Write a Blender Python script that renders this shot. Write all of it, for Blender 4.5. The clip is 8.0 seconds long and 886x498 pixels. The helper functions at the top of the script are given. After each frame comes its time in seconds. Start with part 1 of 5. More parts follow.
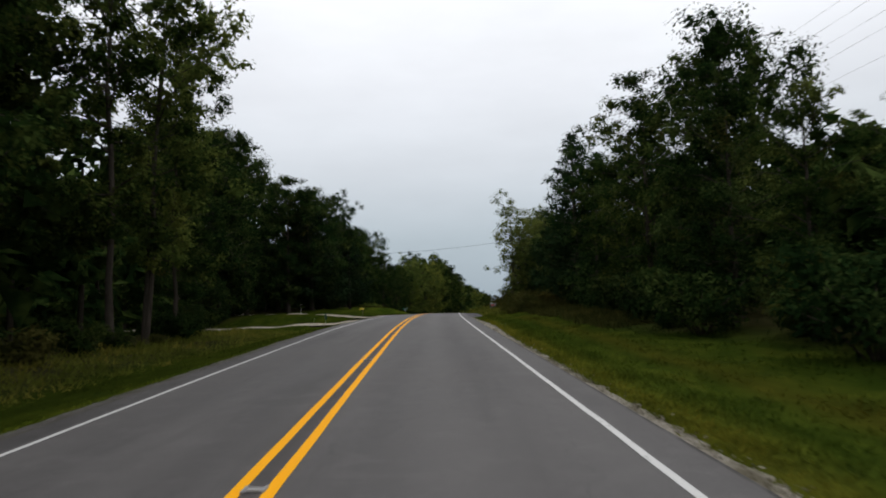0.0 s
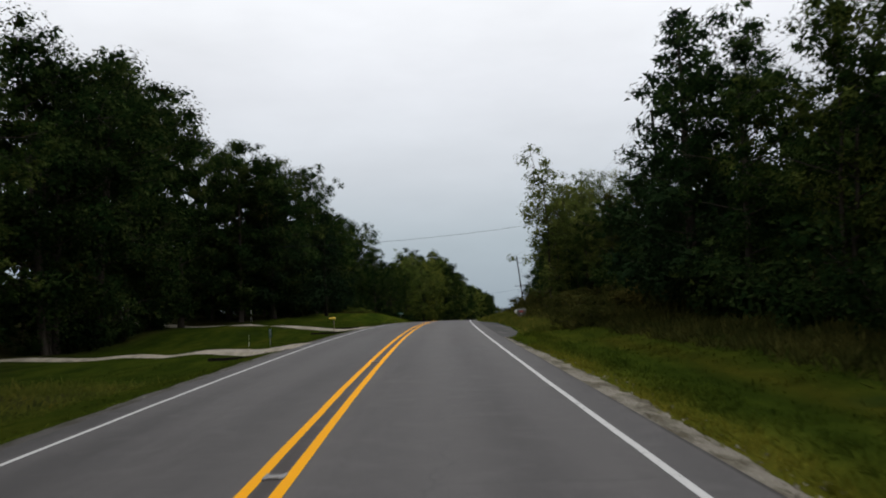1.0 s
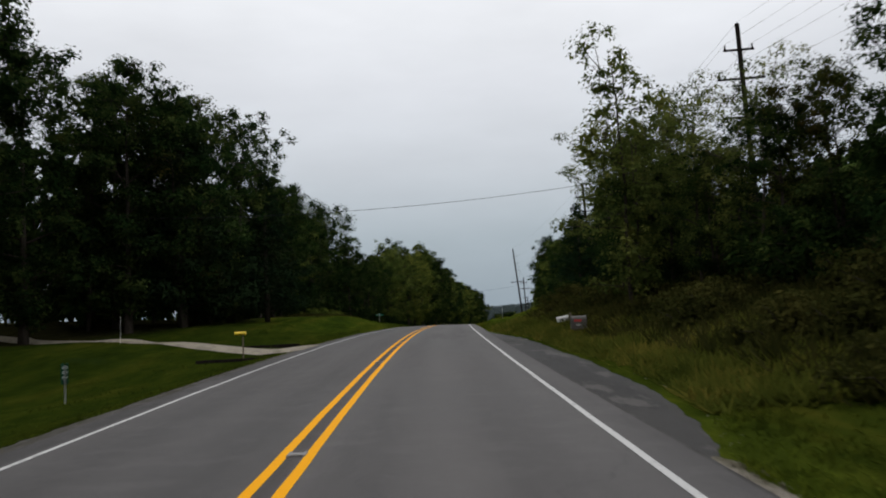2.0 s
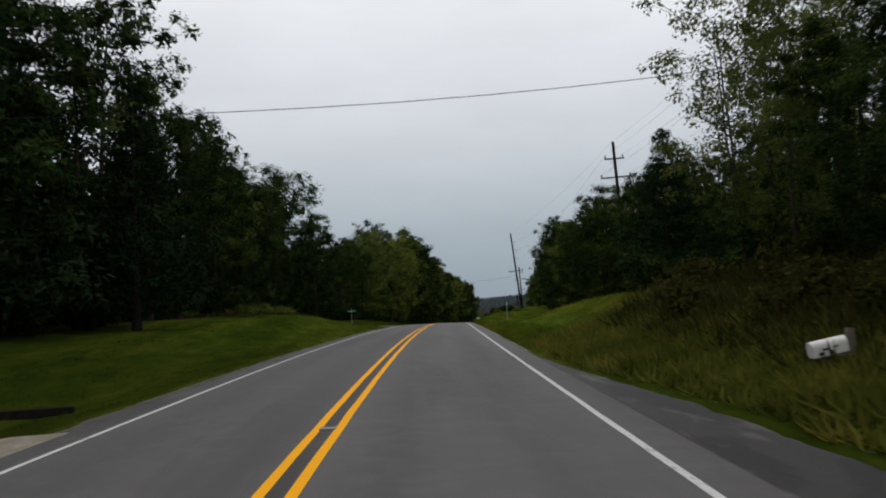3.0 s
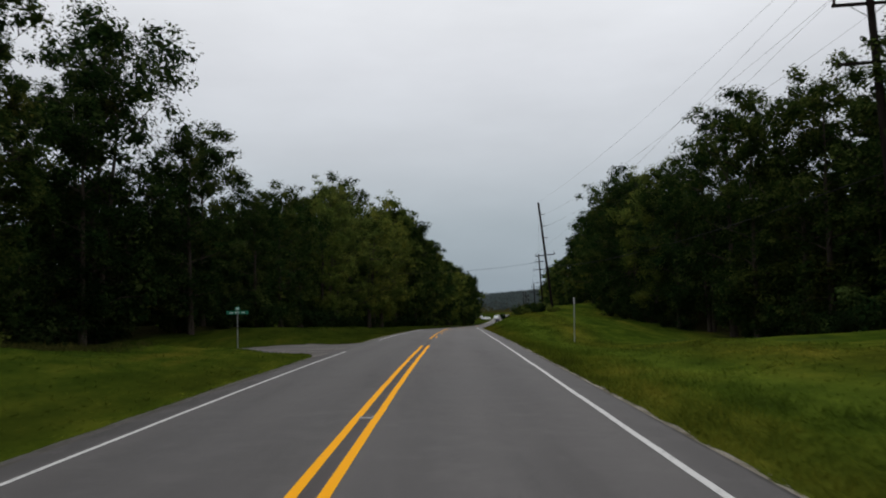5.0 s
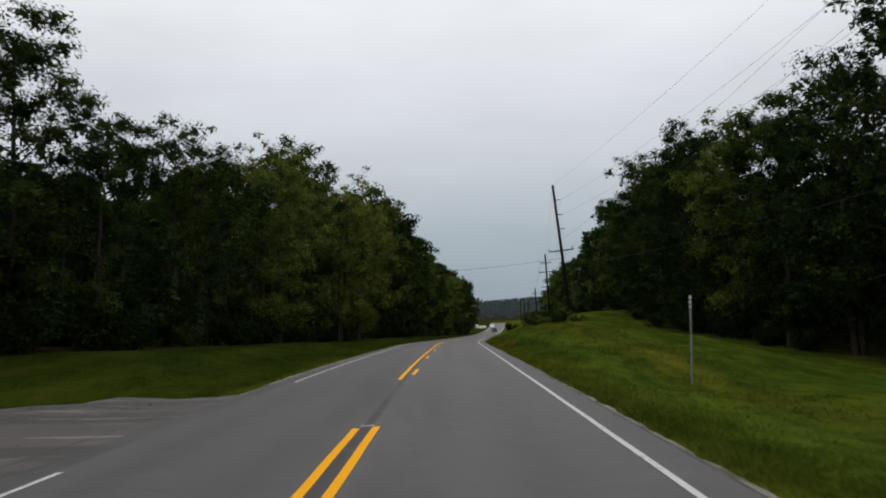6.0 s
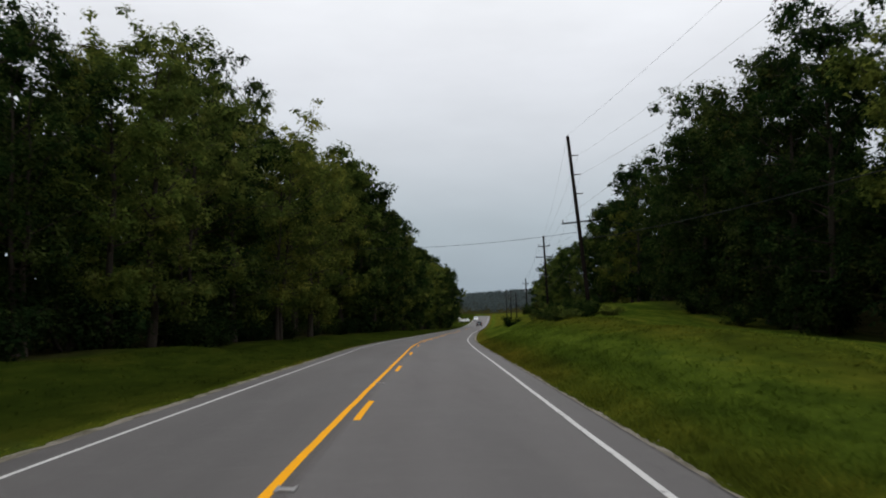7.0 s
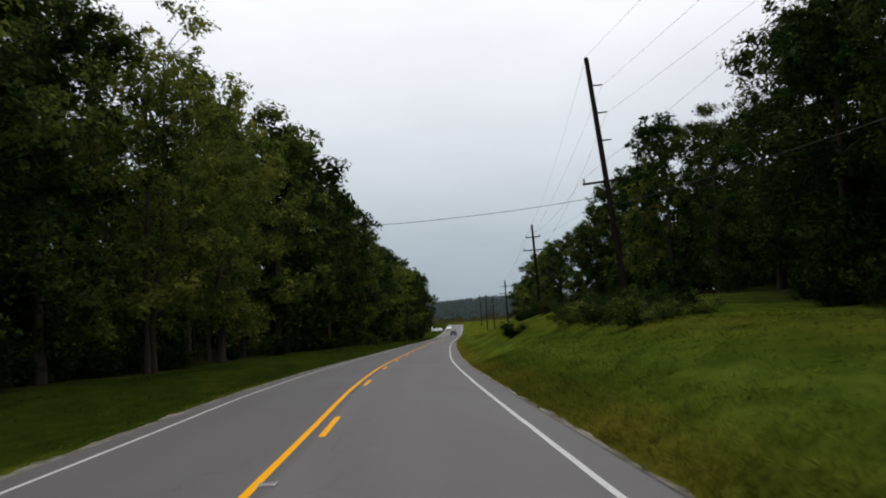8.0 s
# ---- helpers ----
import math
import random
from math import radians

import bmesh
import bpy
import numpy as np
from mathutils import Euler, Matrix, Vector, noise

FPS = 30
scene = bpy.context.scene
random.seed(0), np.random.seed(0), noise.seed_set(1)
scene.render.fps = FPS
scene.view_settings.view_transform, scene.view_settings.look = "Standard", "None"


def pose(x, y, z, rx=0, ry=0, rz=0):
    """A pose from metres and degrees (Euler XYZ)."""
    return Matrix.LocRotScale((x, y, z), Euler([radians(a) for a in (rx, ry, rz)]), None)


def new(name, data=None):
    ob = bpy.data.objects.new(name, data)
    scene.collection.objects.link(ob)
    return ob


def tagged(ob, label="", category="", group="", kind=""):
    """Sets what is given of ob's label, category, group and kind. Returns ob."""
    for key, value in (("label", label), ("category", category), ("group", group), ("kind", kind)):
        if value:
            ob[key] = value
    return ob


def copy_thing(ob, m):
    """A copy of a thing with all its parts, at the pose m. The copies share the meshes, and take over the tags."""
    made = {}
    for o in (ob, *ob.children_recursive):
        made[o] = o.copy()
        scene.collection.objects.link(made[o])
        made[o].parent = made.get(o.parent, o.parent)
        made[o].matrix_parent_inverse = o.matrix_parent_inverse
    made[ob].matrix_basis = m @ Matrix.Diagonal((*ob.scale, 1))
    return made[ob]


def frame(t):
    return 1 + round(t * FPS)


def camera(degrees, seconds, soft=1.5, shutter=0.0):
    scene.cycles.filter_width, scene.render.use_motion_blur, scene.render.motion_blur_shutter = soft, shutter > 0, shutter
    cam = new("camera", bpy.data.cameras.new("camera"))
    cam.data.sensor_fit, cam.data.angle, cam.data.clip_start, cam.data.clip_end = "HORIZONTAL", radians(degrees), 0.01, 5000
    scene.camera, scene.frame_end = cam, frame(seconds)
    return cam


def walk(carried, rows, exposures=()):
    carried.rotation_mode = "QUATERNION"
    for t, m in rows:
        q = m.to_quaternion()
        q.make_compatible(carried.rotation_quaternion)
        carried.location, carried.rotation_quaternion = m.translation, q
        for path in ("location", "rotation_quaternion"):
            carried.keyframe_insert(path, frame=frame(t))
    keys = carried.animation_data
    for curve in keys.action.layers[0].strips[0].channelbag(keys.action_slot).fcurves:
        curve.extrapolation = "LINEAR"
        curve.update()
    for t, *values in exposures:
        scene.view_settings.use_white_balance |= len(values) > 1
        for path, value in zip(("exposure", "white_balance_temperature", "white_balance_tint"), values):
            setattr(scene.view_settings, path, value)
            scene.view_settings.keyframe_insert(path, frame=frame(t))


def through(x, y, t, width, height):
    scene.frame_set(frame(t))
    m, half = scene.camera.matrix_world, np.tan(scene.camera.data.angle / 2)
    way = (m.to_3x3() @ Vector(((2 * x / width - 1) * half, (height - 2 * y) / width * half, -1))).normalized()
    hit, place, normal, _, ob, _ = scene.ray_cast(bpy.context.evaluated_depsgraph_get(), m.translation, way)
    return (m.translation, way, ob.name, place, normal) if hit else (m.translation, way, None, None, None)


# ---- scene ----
cam = camera(58.5, 8.0, soft=1.9, shutter=0.12)
# seconds, x, y, z, yaw, pitch, roll
PATH = [
    (0, 0.000, 0.000, 1.657, -0.000, 4.100, 1.629),
    (0.5, -0.223, 12.324, 1.886, 0.924, 4.791, 2.154),
    (1, -0.469, 24.641, 2.103, -0.063, 4.165, 2.188),
    (1.5, -0.680, 36.950, 2.287, -0.722, 3.961, 2.341),
    (2.8, -0.808, 68.901, 2.525, -1.844, 3.934, 2.226),
    (3, -0.760, 73.809, 2.526, -2.109, 3.345, 2.344),
    (3.5, -0.558, 86.068, 2.485, -2.697, 2.898, 1.976),
    (4, -0.241, 98.311, 2.384, -2.226, 2.421, 1.224),
    (4.5, 0.179, 110.535, 2.227, -2.187, 2.599, 1.286),
    (6, 1.928, 147.081, 1.465, -2.766, 3.569, 1.223),
    (6.5, 2.636, 159.216, 1.129, -3.240, 2.802, 0.871),
    (7, 3.398, 171.324, 0.757, -4.096, 2.996, 0.576),
    (7.5, 4.220, 183.404, 0.349, -4.872, 3.092, 1.303),
    (8, 5.118, 195.454, -0.101, -6.276, 3.638, 2.523),
]
walk(cam, [(t, pose(x, y, z, 90 + pitch, roll, yaw)) for t, x, y, z, yaw, pitch, roll in PATH],
     ((0.0, 0.16), (1.5, 0.0), (3.0, -0.10), (4.5, -0.15), (6.0, -0.06), (7.0, 0.02), (8.0, 0.14)))

# ---- world, sun ----
world = bpy.data.worlds.new("overcast_sky")
scene.world = world
world.use_nodes = True
wt = world.node_tree
wt.nodes.clear()
SUN_EL, SUN_AZ = radians(48), radians(150)


def wnode(kind, **props):
    n = wt.nodes.new(kind)
    for k, v in props.items():
        n.inputs[k].default_value = v
    return n


w_out = wnode("ShaderNodeOutputWorld")
w_bg = wnode("ShaderNodeBackground", Strength=1.0)
w_sky = wnode("ShaderNodeTexSky")
w_sky.sky_type = "NISHITA"
w_sky.sun_disc = False
w_sky.sun_elevation, w_sky.sun_rotation = SUN_EL, SUN_AZ
w_sky.air_density, w_sky.dust_density = 1.0, 4.0
w_dim = wnode("ShaderNodeVectorMath")
w_dim.operation = "SCALE"
w_dim.inputs["Scale"].default_value = 0.06
wt.links.new(w_sky.outputs[0], w_dim.inputs[0])
w_co = wnode("ShaderNodeTexCoord")
w_sep = wnode("ShaderNodeSeparateXYZ")
wt.links.new(w_co.outputs["Generated"], w_sep.inputs[0])
w_ramp = wnode("ShaderNodeValToRGB")
ramp = w_ramp.color_ramp
ramp.elements[0].position, ramp.elements[0].color = 0.0, (0.36, 0.43, 0.49, 1)
ramp.elements[1].position, ramp.elements[1].color = 1.0, (1.62, 1.64, 1.70, 1)
for at, col in ((0.08, (0.46, 0.53, 0.585, 1)), (0.17, (0.635, 0.675, 0.725, 1)), (0.27, (0.79, 0.815, 0.865, 1)), (0.37, (0.95, 0.97, 1.01, 1)), (0.65, (1.30, 1.32, 1.37, 1))):
    e = ramp.elements.new(at)
    e.color = col
wt.links.new(w_sep.outputs[2], w_ramp.inputs[0])
w_map = wnode("ShaderNodeMapping")
w_map.inputs["Scale"].default_value = (1.0, 1.0, 3.0)
wt.links.new(w_co.outputs["Generated"], w_map.inputs[0])
w_noise = wnode("ShaderNodeTexNoise", Scale=2.2, Detail=5.0, Roughness=0.55)
wt.links.new(w_map.outputs[0], w_noise.inputs["Vector"])
w_rng = wnode("ShaderNodeMapRange")
for k, v in (("From Min", 0.3), ("From Max", 0.7), ("To Min", 0.90), ("To Max", 1.08)):
    w_rng.inputs[k].default_value = v
wt.links.new(w_noise.outputs["Fac"], w_rng.inputs["Value"])
w_cloud = wnode("ShaderNodeVectorMath")
w_cloud.operation = "SCALE"
wt.links.new(w_ramp.outputs[0], w_cloud.inputs[0])
wt.links.new(w_rng.outputs[0], w_cloud.inputs["Scale"])
w_mix = wnode("ShaderNodeMix")
w_mix.data_type = "RGBA"
w_mix.inputs["Factor"].default_value = 0.94
wt.links.new(w_dim.outputs[0], w_mix.inputs["A"])
wt.links.new(w_cloud.outputs[0], w_mix.inputs["B"])
wt.links.new(w_mix.outputs["Result"], w_bg.inputs["Color"])
wt.links.new(w_bg.outputs[0], w_out.inputs[0])

sun = new("sun", bpy.data.lights.new("sun", "SUN"))
sun.data.energy, sun.data.angle, sun.data.color = 0.3, radians(60), (1.0, 0.97, 0.93)
sun.matrix_world = pose(0, 0, 60, 42, 0, 150)

# ---- materials ----


class Mat:
    """A node material built from a few lines."""

    def __init__(self, name, rough=0.8, spec=0.3, metal=0.0):
        self.m = bpy.data.materials.new(name)
        self.m.use_nodes = True
        self.t = self.m.node_tree
        self.b = self.t.nodes["Principled BSDF"]
        self.b.inputs["Roughness"].default_value = rough
        self.b.inputs["Specular IOR Level"].default_value = spec
        self.b.inputs["Metallic"].default_value = metal
        self.co = self.t.nodes.new("ShaderNodeTexCoord")
        self.geo = self.t.nodes.new("ShaderNodeNewGeometry")

    def link(self, a, b):
        self.t.links.new(a, b)

    def noise(self, scale, detail=4, rough=0.6, vec=None, stretch=None):
        n = self.t.nodes.new("ShaderNodeTexNoise")
        n.inputs["Scale"].default_value = scale
        n.inputs["Detail"].default_value = detail
        n.inputs["Roughness"].default_value = rough
        v = vec or self.geo.outputs["Position"]
        if stretch:
            mp = self.t.nodes.new("ShaderNodeMapping")
            mp.inputs["Scale"].default_value = stretch
            self.link(v, mp.inputs[0])
            v = mp.outputs[0]
        self.link(v, n.inputs["Vector"])
        return n.outputs["Fac"]

    def ramp(self, fac, *stops):
        r = self.t.nodes.new("ShaderNodeValToRGB")
        els = r.color_ramp.elements
        while len(els) < len(stops):
            els.new(0.5)
        for e, (at, c) in zip(els, stops):
            e.position = at
            e.color = (*c, 1) if len(c) == 3 else c
        self.link(fac, r.inputs[0])
        return r.outputs[0]

    def rng(self, fac, a, b, c, d):
        r = self.t.nodes.new("ShaderNodeMapRange")
        for k, v in (("From Min", a), ("From Max", b), ("To Min", c), ("To Max", d)):
            r.inputs[k].default_value = v
        self.link(fac, r.inputs["Value"])
        return r.outputs[0]

    def mix(self, fac, a, b, mode="MIX"):
        n = self.t.nodes.new("ShaderNodeMix")
        n.data_type, n.blend_type = "RGBA", mode
        for key, v in (("Factor", fac), ("A", a), ("B", b)):
            if isinstance(v, (int, float)):
                n.inputs[key].default_value = v
            elif isinstance(v, tuple):
                n.inputs[key].default_value = (*v, 1)
            else:
                self.link(v, n.inputs[key])
        return n.outputs["Result"]

    def math(self, op, a, b):
        n = self.t.nodes.new("ShaderNodeMath")
        n.operation = op
        for i, v in enumerate((a, b)):
            if isinstance(v, (int, float)):
                n.inputs[i].default_value = v
            else:
                self.link(v, n.inputs[i])
        return n.outputs[0]

    def attr(self, name):
        n = self.t.nodes.new("ShaderNodeAttribute")
        n.attribute_name = name
        return n

    def random(self):
        return self.t.nodes.new("ShaderNodeObjectInfo").outputs["Random"]

    def color(self, c):
        if isinstance(c, tuple):
            self.b.inputs["Base Color"].default_value = (*c, 1)
        else:
            self.link(c, self.b.inputs["Base Color"])
        return self

    def rough(self, fac):
        self.link(fac, self.b.inputs["Roughness"])
        return self

    def bump(self, fac, dist, strength=0.6):
        n = self.t.nodes.new("ShaderNodeBump")
        n.inputs["Distance"].default_value = dist
        n.inputs["Strength"].default_value = strength
        self.link(fac, n.inputs["Height"])
        self.link(n.outputs[0], self.b.inputs["Normal"])
        return self


def asphalt_material(name, dark, light, track, flow=(1.0, 0.30, 1.0)):
    a = Mat(name, 0.85, 0.3)
    d = a.attr("across").outputs["Fac"]
    grain = a.noise(160, 2, 0.7)
    patch = a.noise(0.35, 5, 0.6, stretch=(1.0, 0.25, 1.0))
    base = a.ramp(patch, (0.3, dark), (0.7, light))
    base = a.mix(a.rng(grain, 0.35, 0.65, 0.0, 0.35), base, tuple(c * 0.45 for c in dark))
    if track:
        # wheel paths polished paler, oil strip darker
        w = a.t.nodes.new("ShaderNodeTexWave")
        w.wave_type, w.bands_direction = "BANDS", "X"
        w.inputs["Scale"].default_value = 0.19
        w.inputs["Distortion"].default_value = 0.0
        cx = a.t.nodes.new("ShaderNodeCombineXYZ")
        wob = a.noise(0.05, 2, 0.5)
        a.link(a.math("ADD", d, a.rng(wob, 0.3, 0.7, -0.15, 0.15)), cx.inputs[0])
        a.link(cx.outputs[0], w.inputs["Vector"])
        streak = a.noise(0.8, 4, 0.6, stretch=(1.2, 0.04, 1.0))
        f = a.math("MULTIPLY", w.outputs["Fac"], a.rng(streak, 0.25, 0.75, 0.0, 0.9))
        base = a.mix(f, base, tuple(c * 0.72 for c in dark))
        # the paver's seam under the centre lines, and rubber laid down in long smears
        seam = a.math("MULTIPLY", a.rng(a.math("ABSOLUTE", d, 0.0), 0.05, 0.11, 1.0, 0.0), a.rng(streak, 0.3, 0.6, 0.45, 0.92))
        base = a.mix(seam, base, (0.030, 0.024, 0.022))
        smear = a.noise(0.55, 4, 0.65, stretch=(1.0, 0.10, 1.0))
        base = a.mix(a.rng(smear, 0.52, 0.70, 0.0, 0.55), base, tuple(c * 0.55 for c in dark))
        verge = a.math("MULTIPLY", a.rng(d, -3.42, -3.33, 1.0, 0.0), a.rng(a.noise(0.9, 5, 0.65, stretch=(1.0, 0.35, 1.0)), 0.35, 0.6, 0.25, 0.85))
        base = a.mix(verge, base, (0.024, 0.022, 0.021))
        pale = a.noise(1.7, 5, 0.7)
        base = a.mix(a.rng(pale, 0.5, 0.8, 0.0, 0.35), base, tuple(c * 1.25 for c in light))
        # paler surface further down the hill, growing from y 140 to 205
        sep = a.t.nodes.new("ShaderNodeSeparateXYZ")
        a.link(a.geo.outputs["Position"], sep.inputs[0])
        base = a.mix(a.rng(sep.outputs[1], 140.0, 205.0, 0.0, 0.5), base, tuple(c * 1.25 for c in light))
        # tar-sealed joints that wander along the lane and across it
        cr = a.t.nodes.new("ShaderNodeTexVoronoi")
        cr.feature = "DISTANCE_TO_EDGE"
        cr.inputs["Scale"].default_value = 0.11
        mp = a.t.nodes.new("ShaderNodeMapping")
        mp.inputs["Scale"].default_value = (1.3, 0.5, 1.0)
        wv = a.t.nodes.new("ShaderNodeTexNoise")
        wv.inputs["Scale"].default_value = 0.9
        wv.inputs["Detail"].default_value = 3
        a.link(a.geo.outputs["Position"], wv.inputs["Vector"])
        vm = a.t.nodes.new("ShaderNodeVectorMath")
        vm.operation = "ADD"
        a.link(a.geo.outputs["Position"], vm.inputs[0])
        a.link(wv.outputs["Color"], vm.inputs[1])
        a.link(vm.outputs[0], mp.inputs[0])
        a.link(mp.outputs[0], cr.inputs["Vector"])
        rim = a.math("MULTIPLY", a.rng(d, 4.19, 4.22, 0.0, 1.0), a.rng(a.noise(1.3, 4, 0.7), 0.35, 0.5, 0.15, 0.9))
        base = a.mix(rim, base, (0.018, 0.014, 0.012))
        crack = a.rng(cr.outputs["Distance"], 0.0, 0.0016, 0.4, 0.0)
        base = a.mix(crack, base, (0.03, 0.03, 0.03))
    else:
        # patches laid at different times, pale washed-out grit in between
        worn = a.noise(0.55, 5, 0.55, stretch=flow)
        base = a.mix(a.rng(worn, 0.47, 0.50, 0.0, 0.75), base, tuple(c * 0.8 for c in dark))
        wash = a.noise(1.5, 5, 0.65, stretch=flow)
        base = a.mix(a.rng(wash, 0.56, 0.62, 0.0, 0.85), base, tuple(c * 1.7 for c in light))
        tar = a.math("MULTIPLY", a.rng(a.math("ABSOLUTE", a.math("ADD", a.math("ABSOLUTE", d, 0.0), -4.25), 0.0), 0.0, 0.03, 1.0, 0.0), 0.9)
        base = a.mix(tar, base, (0.018, 0.015, 0.014))
    a.color(base).bump(grain, 0.006, 0.5)
    a.rough(a.rng(patch, 0.3, 0.7, 0.75, 0.92))
    return a.m


def paint_material(name, c, wear):
    a = Mat(name, 0.8, 0.08)
    n = a.noise(9, 5, 0.7)
    g = a.noise(70, 3, 0.7)
    col = a.mix(a.rng(g, 0.3, 0.7, 0.0, 0.25), c, tuple(v * 0.7 for v in c))
    col = a.mix(a.rng(n, wear, wear + 0.08, 0.0, 0.9), col, (0.13, 0.13, 0.125))
    return a.color(col).bump(g, 0.003, 0.4).m


def turf(a, blade):
    """Colour of the grass by its place: greens in streaks along the road, ochre where it has seeded, fallen leaves and
    painted shade under trees.
    """
    big = a.noise(0.11, 4, 0.6)
    mid = a.noise(1.5, 5, 0.7, stretch=(1.0, 0.40, 1.0))
    wide = a.noise(0.30, 4, 0.6, stretch=(1.8, 0.30, 1.0))
    tone = a.math("ADD", a.math("MULTIPLY", mid, 0.5), a.math("MULTIPLY", wide, 0.5))
    if blade:
        tone = a.math("ADD", tone, a.rng(a.geo.outputs["Random Per Island"], 0.0, 1.0, -0.07, 0.07))
    grass = a.ramp(tone, (0.34, (0.013, 0.024, 0.0035)), (0.46, (0.026, 0.046, 0.005)), (0.54, (0.046, 0.067, 0.007)), (0.66, (0.082, 0.094, 0.011)))
    dry = a.ramp(tone, (0.34, (0.045, 0.042, 0.006)), (0.5, (0.083, 0.068, 0.009)), (0.66, (0.130, 0.098, 0.015)))
    sep = a.t.nodes.new("ShaderNodeSeparateColor")
    a.link(a.attr("cover").outputs["Color"], sep.inputs[0])
    dryf = a.math("MULTIPLY", sep.outputs[1], a.rng(big, 0.25, 0.62, 0.35, 1.0))
    patchy = a.math("MULTIPLY", a.rng(wide, 0.52, 0.68, 0.0, 0.55), a.rng(big, 0.4, 0.6, 0.2, 1.0))
    col = a.mix(a.math("MAXIMUM", dryf, patchy), grass, dry)
    clover = a.math("MULTIPLY", a.rng(a.noise(0.42, 4, 0.6), 0.60, 0.70, 0.0, 0.6), a.rng(big, 0.4, 0.55, 1.0, 0.0))
    col = a.mix(clover, col, (0.026, 0.050, 0.016))
    lush = a.math("MULTIPLY", a.attr("cover").outputs["Alpha"], a.rng(mid, 0.30, 0.55, 0.35, 1.0))
    col = a.mix(lush, col, a.ramp(tone, (0.34, (0.036, 0.056, 0.006)), (0.66, (0.090, 0.122, 0.015))))
    # Darker turf where trees overhang the verges: their shade, put in the colour.
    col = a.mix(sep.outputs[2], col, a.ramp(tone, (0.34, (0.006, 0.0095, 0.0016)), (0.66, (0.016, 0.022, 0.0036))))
    # Fallen leaves, kept dark to hold the painted shade under the trees as well.
    litter_shade_col = a.ramp(mid, (0.3, (0.014, 0.013, 0.006)), (0.7, (0.034, 0.030, 0.013)))
    return a.mix(sep.outputs[0], col, litter_shade_col)


def ground_material():
    a = Mat("verge_grass", 0.95, 0.0)
    fine = a.noise(14, 5, 0.75)
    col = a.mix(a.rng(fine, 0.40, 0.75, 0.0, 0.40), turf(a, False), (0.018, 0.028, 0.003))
    return a.color(col).bump(fine, 0.05, 0.7).m


def blade_material(name, through):
    """Grass blades that take their colour from the turf they stand in."""
    a = Mat(name, 0.9, 0.0)
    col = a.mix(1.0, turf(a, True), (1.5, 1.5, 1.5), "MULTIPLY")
    a.color(col)
    tr = a.t.nodes.new("ShaderNodeBsdfTranslucent")
    a.link(col, tr.inputs["Color"])
    ms = a.t.nodes.new("ShaderNodeMixShader")
    ms.inputs[0].default_value = through
    a.link(a.b.outputs[0], ms.inputs[1])
    a.link(tr.outputs[0], ms.inputs[2])
    a.link(ms.outputs[0], a.t.nodes["Material Output"].inputs["Surface"])
    return a.m


def leaf_material(name, stops, amber, through=0.2, vary=True):
    a = Mat(name, 0.8, 0.0)
    isl = a.geo.outputs["Random Per Island"]
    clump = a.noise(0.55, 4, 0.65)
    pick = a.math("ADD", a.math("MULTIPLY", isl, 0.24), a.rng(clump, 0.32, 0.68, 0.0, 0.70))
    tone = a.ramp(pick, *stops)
    obj = a.random()
    hue = a.ramp(obj, (0.0, (0.62, 0.72, 0.70)), (0.3, (0.95, 1.0, 1.0)), (0.55, (1.25, 1.15, 0.9)), (0.8, (0.8, 0.95, 0.95)), (1.0, (1.05, 1.12, 0.95)))
    col = a.mix(1.0, tone, hue, "MULTIPLY") if vary else tone
    spot = a.noise(0.24, 3, 0.6)
    f = a.rng(spot, 0.60, 0.70, 0.0, amber)
    col = a.mix(a.math("MULTIPLY", f, isl), col, (0.17, 0.085, 0.014))
    a.color(col)
    tr = a.t.nodes.new("ShaderNodeBsdfTranslucent")
    a.link(col, tr.inputs["Color"])
    ms = a.t.nodes.new("ShaderNodeMixShader")
    ms.inputs[0].default_value = through
    a.link(a.b.outputs[0], ms.inputs[1])
    a.link(tr.outputs[0], ms.inputs[2])
    a.link(ms.outputs[0], a.t.nodes["Material Output"].inputs["Surface"])
    return a.m


def bark_material(name, dark, light):
    a = Mat(name, 0.95, 0.0)
    n = a.noise(6, 5, 0.7, stretch=(1.0, 1.0, 0.18))
    f = a.noise(45, 3, 0.7, stretch=(1.0, 1.0, 0.3))
    col = a.ramp(n, (0.3, dark), (0.7, light))
    return a.color(a.mix(a.rng(f, 0.4, 0.7, 0, 0.4), col, tuple(c * 0.4 for c in dark))).bump(n, 0.05, 0.9).m


def plain_material(name, c, rough=0.6, spec=0.4, metal=0.0, scale=12.0, vary=0.25):
    a = Mat(name, rough, spec, metal)
    n = a.noise(scale, 4, 0.65)
    f = a.noise(scale * 9, 3, 0.7)
    col = a.mix(a.rng(n, 0.3, 0.7, 0, vary), c, tuple(v * 0.55 for v in c))
    col = a.mix(a.rng(f, 0.45, 0.75, 0, vary * 0.8), col, tuple(v * 0.7 for v in c))
    return a.color(col).bump(f, 0.002, 0.3).m


def gravel_material(name, pale, dark, soil):
    """Crushed stone with trodden soil and moss showing through; loose stones differ one by one."""
    a = Mat(name, 0.95, 0.05)
    grit = a.noise(38, 4, 0.75)
    spread = a.noise(1.6, 5, 0.7, stretch=(1.3, 0.6, 1.0))
    isl = a.geo.outputs["Random Per Island"]
    col = a.ramp(a.math("ADD", a.math("MULTIPLY", grit, 0.75), a.math("MULTIPLY", isl, 0.25)), (0.38, dark), (0.66, pale))
    col = a.mix(a.rng(spread, 0.44, 0.60, 0.0, 0.85), col, soil)
    return a.color(col).bump(grit, 0.03, 0.9).m


